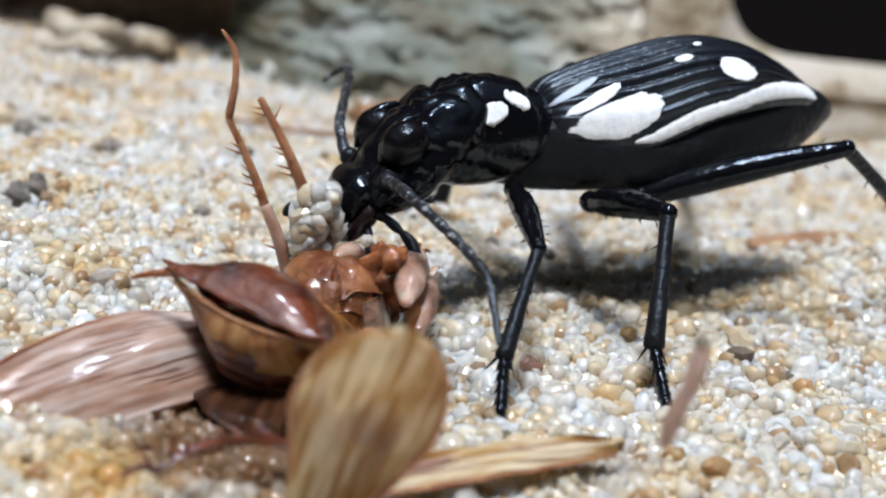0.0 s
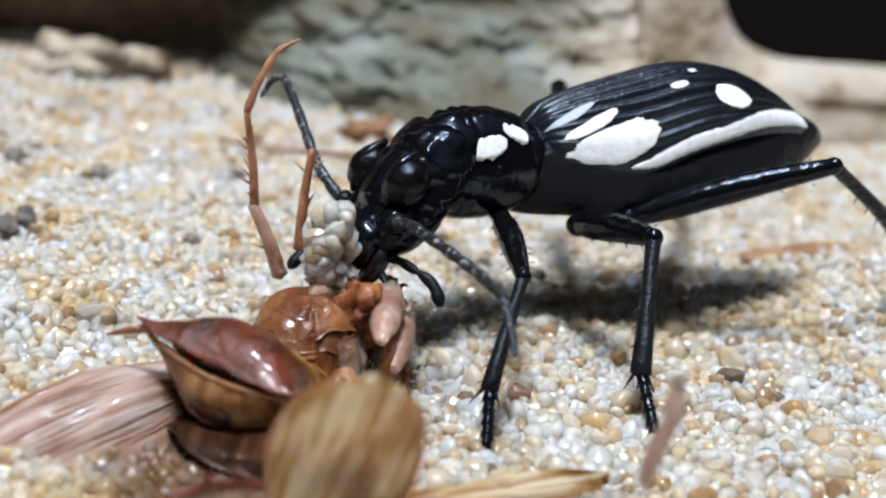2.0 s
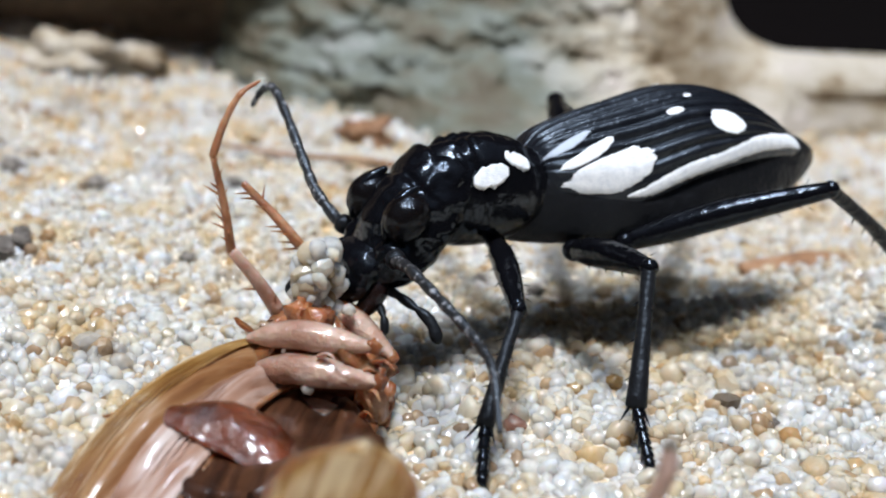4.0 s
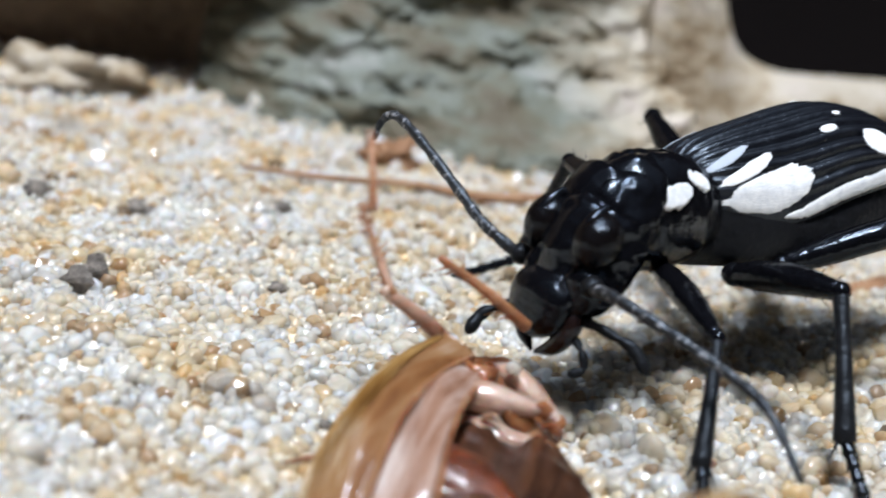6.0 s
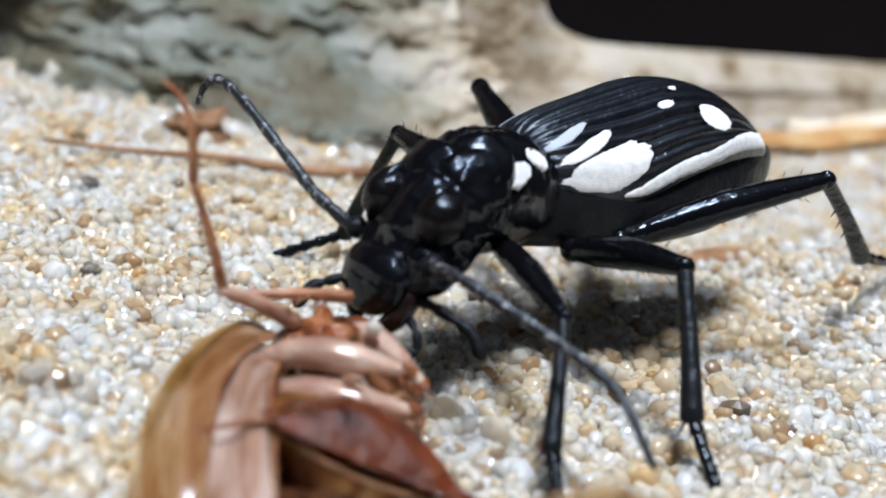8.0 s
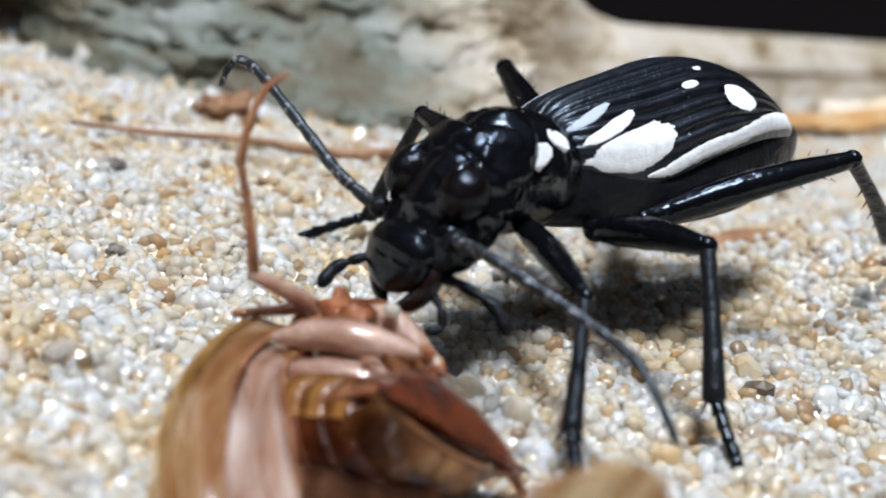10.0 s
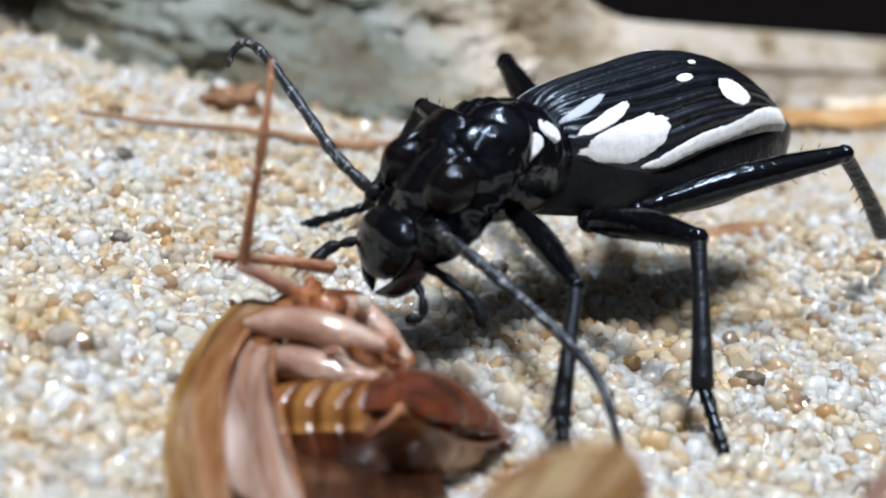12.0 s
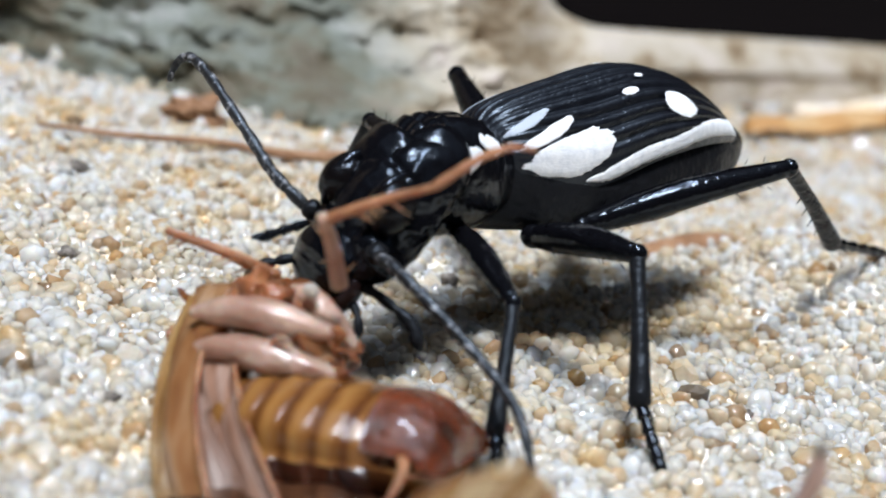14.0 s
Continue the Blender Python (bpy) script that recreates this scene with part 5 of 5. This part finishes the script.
    # each antenna keeps its own course while the head turns: angle and tilt on the mean way of the head
    def feeler(base, yaw, pitch, roll, angle, tilt):
        h = heading(yaw, pitch, roll)
        turn = Matrix.Rotation(radians(tilt), 4, "X") @ Matrix.Rotation(radians(angle), 4, Vector((0.25, 0.93, -0.28)))
        return cm_pose(Matrix.Translation(base) @ h.inverted() @ turn @ heading(206, 54, -2))

    near = ((0, 9, -8), (0.5, 15, -10), (1, 11, -1), (1.5, 8, -11), (2, 10, -18), (4.5, 15, -14), (5, 6, -5), (5.5, 0, 0), (10.5, 2, 0), (12, 8, 0), (13, 14, 0), (14, 13, 0))
    far = ((0, 42, -34), (0.5, 38, -36), (1.5, 20, -24), (2, 18, -12), (4.5, 14, -4), (5, 12, 0), (5.5, 6, 0), (8, 6, 0), (10.5, 6, 0), (12, 8, 0), (13, 10, 0), (14, 9, 0))
    for ob, base, course in ((FEELER_NEAR, (0.76, 0.44, 0.02), near), (FEELER_FAR, (0.76, -0.44, 0.02), far)):
        ts, angles, tilts = zip(*course)
        walk(ob, [(t, feeler(base, yaw, pitch, roll, float(np.interp(t, ts, angles)), float(np.interp(t, ts, tilts)))) for t, yaw, pitch, roll, *_ in heads])
    walk(PARTS["abdomen"], [
        (0, carcass((-0.66, 0.82, -0.21), (-1.07, -0.13, 0.53), 172)),
        (1, carcass((-0.71, 0.82, -0.30), (-1.12, -0.13, 0.44), 172)),
        (2, carcass((-0.70, 0.86, -0.34), (-1.11, -0.09, 0.40), 172)),
        (4.5, carcass((-0.80, 1.01, -0.72), (-1.03, 0.00, 0.06), 169)),
        (5, carcass((-0.93, 1.06, -0.71), (-0.95, -0.01, 0.02), 169)),
        (5.5, carcass((-0.75, 1.08, -0.41), (-0.93, 0.00, 0.30), 169)),
        (6, carcass((-0.87, 1.08, -0.62), (-1.08, 0.01, 0.12), 169)),
        (6.5, carcass((-0.64, 1.07, -0.56), (-0.89, 0.01, 0.19), 169)),
        (7, carcass((-0.63, 1.08, -0.58), (-0.71, -0.03, 0.13), 169)),
        (7.5, carcass((-0.83, 1.08, -0.40), (-0.74, -0.06, 0.27), 166)),
        (8, carcass((-0.79, 1.13, -0.27), (-0.64, -0.05, 0.33), 160)),
        (10.5, carcass((-1.01, 1.10, -0.32), (-0.30, 0.25, 0.27), 146)),
        (11, carcass((-1.05, 1.10, -0.33), (-0.34, 0.25, 0.30), 149)),
        (12, carcass((-1.02, 1.10, -0.37), (-0.01, 0.35, 0.18), 156)),
        (12.5, carcass((-1.08, 1.10, -0.34), (0.10, 0.35, 0.31), 160)),
        (13, carcass((-1.01, 0.88, -0.17), (0.36, 0.11, 0.28), 163)),
        (14, carcass((-0.87, 0.88, 0.00), (0.42, 0.11, 0.23), 170)),
    ])
    walk(PARTS["wing"], [
        (0, carcass((-0.82, 1.25, -0.19), (-2.51, -0.85, 0.17), -32)),
        (1, carcass((-0.86, 1.25, -0.27), (-2.56, -0.85, 0.03), -32)),
        (2, carcass((-1.01, 1.25, -0.22), (-2.50, -0.85, -0.04), -32)),
        (4.5, carcass((-0.84, 1.35, 0.29), (-1.92, -0.55, -0.20), 30)),
        (5, carcass((-1.02, 1.35, 0.37), (-2.00, -0.45, -0.29), 33)),
        (5.5, carcass((-0.84, 1.35, 0.54), (-1.91, -0.45, -0.14), 36)),
        (6.5, carcass((-0.82, 1.35, 0.45), (-1.75, -0.45, 0.16), 43)),
        (7.5, carcass((-0.96, 1.55, 0.45), (-1.84, -0.45, 0.23), 49)),
        (8, carcass((-0.98, 1.55, 0.40), (-1.84, -0.45, 0.19), 52)),
        (10.5, carcass((-1.04, 1.55, 0.29), (-1.77, -0.45, 0.04), 58)),
        (11, carcass((-1.03, 1.55, 0.31), (-1.79, -0.45, 0.02), 62)),
        (12, carcass((-1.06, 1.55, 0.35), (-1.63, -0.35, -0.10), 70)),
        (12.5, carcass((-1.06, 1.55, 0.41), (-1.53, -0.25, -0.24), 74)),
        (13, carcass((-1.02, 1.55, 0.53), (-1.30, -0.05, -0.29), 77)),
        (14, carcass((-0.97, 1.55, 0.63), (-1.15, 0.05, -0.20), 84)),
    ])
    walk(PARTS["under_wing"], [
        (0, carcass((-0.78, 1.17, -0.13), (-2.41, -0.90, 0.27), -32)),
        (1, carcass((-0.82, 1.17, -0.21), (-2.46, -0.90, 0.13), -32)),
        (2, carcass((-0.97, 1.17, -0.16), (-2.40, -0.90, 0.06), -32)),
        (4.5, carcass((-0.80, 1.27, 0.17), (-1.62, -0.60, -0.20), 20)),
        (5, carcass((-0.98, 1.27, 0.25), (-1.70, -0.50, -0.29), 24)),
        (5.5, carcass((-0.80, 1.27, 0.42), (-1.61, -0.50, -0.14), 27)),
        (6.5, carcass((-0.78, 1.27, 0.33), (-1.45, -0.50, 0.16), 35)),
        (7.5, carcass((-0.92, 1.47, 0.33), (-1.54, -0.50, 0.23), 42)),
        (8, carcass((-0.94, 1.47, 0.28), (-1.54, -0.50, 0.19), 46)),
        (10.5, carcass((-1.00, 1.47, 0.17), (-1.45, -0.50, 0.04), 54)),
        (11, carcass((-0.99, 1.47, 0.19), (-1.47, -0.50, 0.02), 58)),
        (12, carcass((-1.02, 1.47, 0.23), (-1.31, -0.40, -0.10), 66)),
        (12.5, carcass((-1.02, 1.47, 0.29), (-1.21, -0.30, -0.24), 70)),
        (13, carcass((-0.98, 1.47, 0.41), (-0.98, -0.10, -0.29), 75)),
        (14, carcass((-0.93, 1.47, 0.51), (-0.83, 0.00, -0.20), 84)),
    ])
    walk(PARTS["thorax"], [
        (0, carcass((-0.52, 1.24, 0.25), (-0.62, 2.18, 0.35), 0)),
        (1, carcass((-0.57, 1.24, 0.24), (-0.67, 2.18, 0.34), 0)),
        (2, carcass((-0.58, 1.24, 0.20), (-0.68, 2.18, 0.30), 0)),
        (3.2, carcass((-0.56, 1.42, 0.23), (0.24, 2.02, 0.33), 0)),
        (4.5, carcass((-0.57, 1.45, 0.24), (0.43, 1.15, 0.34), 0)),
        (5, carcass((-0.77, 1.45, 0.23), (0.23, 1.15, 0.33), 0)),
        (5.5, carcass((-0.54, 1.45, 0.37), (0.46, 1.15, 0.47), 0)),
        (6, carcass((-0.62, 1.45, 0.06), (0.38, 1.15, 0.16), 0)),
        (6.5, carcass((-0.47, 1.45, 0.14), (0.53, 1.15, 0.24), 0)),
        (7, carcass((-0.47, 1.45, 0.11), (0.53, 1.15, 0.21), 0)),
        (7.5, carcass((-0.49, 1.45, 0.22), (0.51, 1.15, 0.32), 0)),
        (8, carcass((-0.52, 1.45, 0.23), (0.48, 1.15, 0.33), 0)),
        (10.5, carcass((-0.55, 1.45, 0.21), (0.45, 1.15, 0.29), 0)),
        (11, carcass((-0.59, 1.45, 0.24), (0.41, 1.15, 0.32), 0)),
        (12, carcass((-0.70, 1.35, 0.21), (0.30, 1.00, 0.27), 0)),
        (12.5, carcass((-0.73, 1.35, 0.18), (0.27, 1.00, 0.24), 0)),
        (13, carcass((-0.61, 1.35, 0.27), (0.39, 1.00, 0.33), 0)),
        (14, carcass((-0.66, 1.35, 0.41), (0.34, 1.00, 0.47), 0)),
    ])
    walk(PARTS["hind_wing"], [
        (0, carcass((-0.51, 1.20, -0.16), (-0.81, -1.43, 0.10), 0)),
        (1, carcass((-0.48, 1.20, -0.14), (-0.72, -1.33, 0.10), 0)),
        (2, carcass((-0.59, 1.20, -0.10), (-0.75, -1.12, 0.10), 0)),
        (4.5, carcass((-0.64, 1.20, -0.05), (-0.83, -0.63, 0.10), 0)),
        (5, carcass((-0.81, 1.20, -0.09), (-1.01, -0.75, 0.10), 0)),
        (5.5, carcass((-0.63, 1.20, 0.10), (-0.99, -0.29, 0.10), 0)),
        (6.5, carcass((-0.56, 1.20, 0.07), (-0.98, -0.04, 0.10), 0)),
        (7.5, carcass((-0.73, 1.20, -0.01), (-0.99, -0.11, 0.10), 0)),
        (8, carcass((-0.71, 1.20, -0.09), (-1.00, -0.18, 0.10), 0)),
        (10.5, carcass((-0.83, 1.20, -0.27), (-1.08, -0.48, 0.10), 0)),
        (12, carcass((-0.74, 1.20, -0.34), (-1.01, -0.64, 0.10), 0)),
        (12.5, carcass((-0.76, 1.20, -0.40), (-1.04, -0.74, 0.10), 0)),
        (14, carcass((-0.46, 1.20, -0.36), (-0.63, -0.43, 0.10), 0)),
    ])
    walk(PARTS["thigh_a"], [
        (0, carcass((-0.96, 1.55, 0.30), (-1.18, 1.55, 0.77), 0)),
        (0.5, carcass((-1.01, 1.55, 0.32), (-1.19, 1.55, 0.81), 0)),
        (1, carcass((-0.91, 1.55, 0.32), (-1.15, 1.55, 0.78), 0)),
        (1.5, carcass((-0.92, 1.55, 0.31), (-1.06, 1.55, 0.81), 0)),
        (2, carcass((-0.95, 1.55, 0.55), (-1.17, 1.55, 1.02), 0)),
        (4.5, carcass((-0.90, 1.55, 0.48), (-1.29, 1.55, 0.82), 0)),
        (5, carcass((-0.76, 1.55, 0.38), (-1.20, 1.55, 0.66), 0)),
        (5.5, carcass((-0.80, 1.55, 0.65), (-1.16, 1.55, 1.03), 0)),
        (6.5, carcass((-0.97, 1.51, 0.43), (-1.45, 1.45, 0.63), 0)),
        (7, carcass((-0.73, 1.56, 0.48), (-1.18, 1.45, 0.71), 0)),
        (7.5, carcass((-0.61, 1.55, 0.54), (-1.00, 1.45, 0.87), 0)),
        (8, carcass((-0.82, 1.53, 0.57), (-1.30, 1.45, 0.76), 0)),
        (10.5, carcass((-0.77, 1.53, 0.49), (-1.23, 1.45, 0.73), 0)),
        (11, carcass((-0.84, 1.53, 0.53), (-1.32, 1.45, 0.72), 0)),
        (12, carcass((-0.82, 1.52, 0.48), (-1.29, 1.45, 0.70), 0)),
        (12.5, carcass((-0.49, 1.16, 0.76), (-0.60, 0.95, 1.22), 0)),
        (13, carcass((-0.45, 1.03, 0.97), (-0.61, 0.85, 1.43), 0)),
        (14, carcass((-0.39, 1.03, 0.95), (-0.57, 0.85, 1.40), 0)),
    ])
    walk(PARTS["shin_a"], [
        (0, carcass((-1.18, 1.55, 0.77), (-1.51, 1.55, 1.38), 0)),
        (0.5, carcass((-1.19, 1.55, 0.81), (-1.53, 1.55, 1.41), 0)),
        (1, carcass((-1.15, 1.55, 0.78), (-1.43, 1.55, 1.41), 0)),
        (1.5, carcass((-1.06, 1.55, 0.81), (-1.17, 1.55, 1.49), 0)),
        (2, carcass((-1.17, 1.55, 1.02), (-1.28, 1.55, 1.70), 0)),
        (4.5, carcass((-1.29, 1.55, 0.82), (-1.47, 1.55, 1.49), 0)),
        (5, carcass((-1.20, 1.55, 0.66), (-1.29, 1.55, 1.34), 0)),
        (5.5, carcass((-1.16, 1.55, 1.03), (-0.98, 1.55, 1.69), 0)),
        (6.5, carcass((-1.45, 1.45, 0.63), (-2.01, 1.45, 1.03), 0)),
        (7, carcass((-1.18, 1.45, 0.71), (-1.31, 1.45, 1.39), 0)),
        (7.5, carcass((-1.00, 1.45, 0.87), (-1.15, 0.93, 1.30), 0)),
        (8, carcass((-1.30, 1.45, 0.76), (-1.56, 1.45, 1.40), 0)),
        (10.5, carcass((-1.23, 1.45, 0.73), (-1.39, 1.45, 1.40), 0)),
        (11, carcass((-1.32, 1.45, 0.72), (-1.57, 1.45, 1.36), 0)),
        (12, carcass((-1.29, 1.45, 0.70), (-1.29, 1.34, 1.38), 0)),
        (12.5, carcass((-0.60, 0.95, 1.22), (0.02, 0.72, 1.42), 0)),
        (13, carcass((-0.61, 0.85, 1.43), (0.03, 0.64, 1.57), 0)),
        (14, carcass((-0.57, 0.85, 1.40), (-0.03, 0.59, 1.74), 0)),
    ])
    walk(PARTS["toe_a"], [
        (0, carcass((-1.51, 1.55, 1.38), (-1.57, 1.55, 2.16), 0)),
        (0.5, carcass((-1.53, 1.55, 1.41), (-1.33, 1.55, 1.92), 0)),
        (1, carcass((-1.43, 1.55, 1.41), (-1.42, 1.55, 1.93), 0)),
        (1.5, carcass((-1.17, 1.55, 1.49), (-0.81, 1.65, 1.86), 0)),
        (2, carcass((-1.28, 1.55, 1.70), (-1.02, 1.65, 2.25), 0)),
        (4.5, carcass((-1.47, 1.55, 1.49), (-1.32, 1.65, 1.87), 0)),
        (5, carcass((-1.29, 1.55, 1.34), (-0.90, 1.65, 1.75), 0)),
        (5.5, carcass((-0.98, 1.55, 1.69), (-0.63, 1.65, 2.11), 0)),
        (6.5, carcass((-2.01, 1.45, 1.03), (-2.53, 1.55, 1.50), 0)),
        (7, carcass((-1.31, 1.45, 1.39), (-1.15, 1.45, 1.94), 0)),
        (7.5, carcass((-1.15, 0.93, 1.30), (-1.15, 0.53, 1.52), 0)),
        (8, carcass((-1.56, 1.45, 1.40), (-1.68, 1.45, 1.79), 0)),
        (10.5, carcass((-1.39, 1.45, 1.40), (-1.26, 1.45, 1.92), 0)),
        (11, carcass((-1.57, 1.45, 1.36), (-1.44, 1.45, 1.89), 0)),
        (12, carcass((-1.29, 1.34, 1.38), (-1.29, 1.44, 2.01), 0)),
        (12.5, carcass((0.02, 0.72, 1.42), (0.64, 0.62, 1.76), 0)),
        (13, carcass((0.03, 0.64, 1.57), (0.51, 0.64, 1.83), 0)),
        (14, carcass((-0.03, 0.59, 1.74), (0.21, 0.59, 1.89), 0)),
    ])
    walk(PARTS["shin_b"], [
        (0, carcass((-0.93, 1.65, 0.90), (-1.34, 1.65, 1.57), 0)),
        (0.5, carcass((-1.05, 1.65, 0.74), (-1.40, 1.65, 1.34), 0)),
        (1, carcass((-0.86, 1.65, 0.96), (-1.17, 1.65, 1.58), 0)),
        (1.5, carcass((-0.87, 1.65, 0.98), (-1.30, 1.65, 1.62), 0)),
        (2, carcass((-0.84, 1.65, 0.73), (-0.81, 1.65, 1.51), 0)),
        (4.5, carcass((-0.71, 1.65, 0.90), (-1.21, 1.65, 1.49), 0)),
        (5, carcass((-0.72, 1.65, 0.75), (-1.09, 1.65, 1.36), 0)),
        (5.5, carcass((-0.51, 1.55, 0.70), (-0.96, 1.55, 1.19), 0)),
        (6.5, carcass((-0.39, 1.55, 0.68), (-1.08, 1.55, 0.89), 0)),
        (7.5, carcass((-0.64, 1.55, 0.66), (-1.28, 1.55, 0.55), 0)),
        (8, carcass((-0.51, 1.55, 0.76), (-0.89, 1.55, 0.73), 0)),
        (10.5, carcass((-0.62, 1.55, 0.51), (-1.00, 1.55, 0.46), 0)),
        (12, carcass((-0.72, 1.55, 0.71), (-1.25, 1.55, 0.71), 0)),
        (13, carcass((-0.62, 1.55, 0.68), (-1.23, 1.55, 0.94), 0)),
        (14, carcass((-0.69, 1.55, 0.78), (-1.26, 1.55, 0.96), 0)),
    ])
    walk(CLUMP, [
        (0, pose(-0.0080, 0.0145, 0.0073)),
        (1, pose(-0.0086, 0.0145, 0.0081)),
        (1.5, pose(-0.0071, 0.0145, 0.0089)),
        (2, pose(-0.0060, 0.0145, 0.0085)),
        (4.5, pose(-0.0066, 0.0145, 0.0079)),
        (5, pose(-0.0054, 0.0145, 0.0060)),
        (5.5, pose(-0.0026, 0.0135, 0.0069)),
        (6, pose(-0.0078, 0.0205, -0.0029)),
        (6.5, pose(-0.0040, 0.0205, -0.0002)),
        (7.5, pose(-0.0035, 0.0205, -0.0001)),
        (8, pose(-0.0034, 0.0205, -0.0006)),
        (10.5, pose(-0.0044, 0.0205, -0.0020)),
        (12, pose(-0.0052, 0.0205, -0.0020)),
        (14, pose(-0.0042, 0.0205, -0.0003)),
    ])


motions()
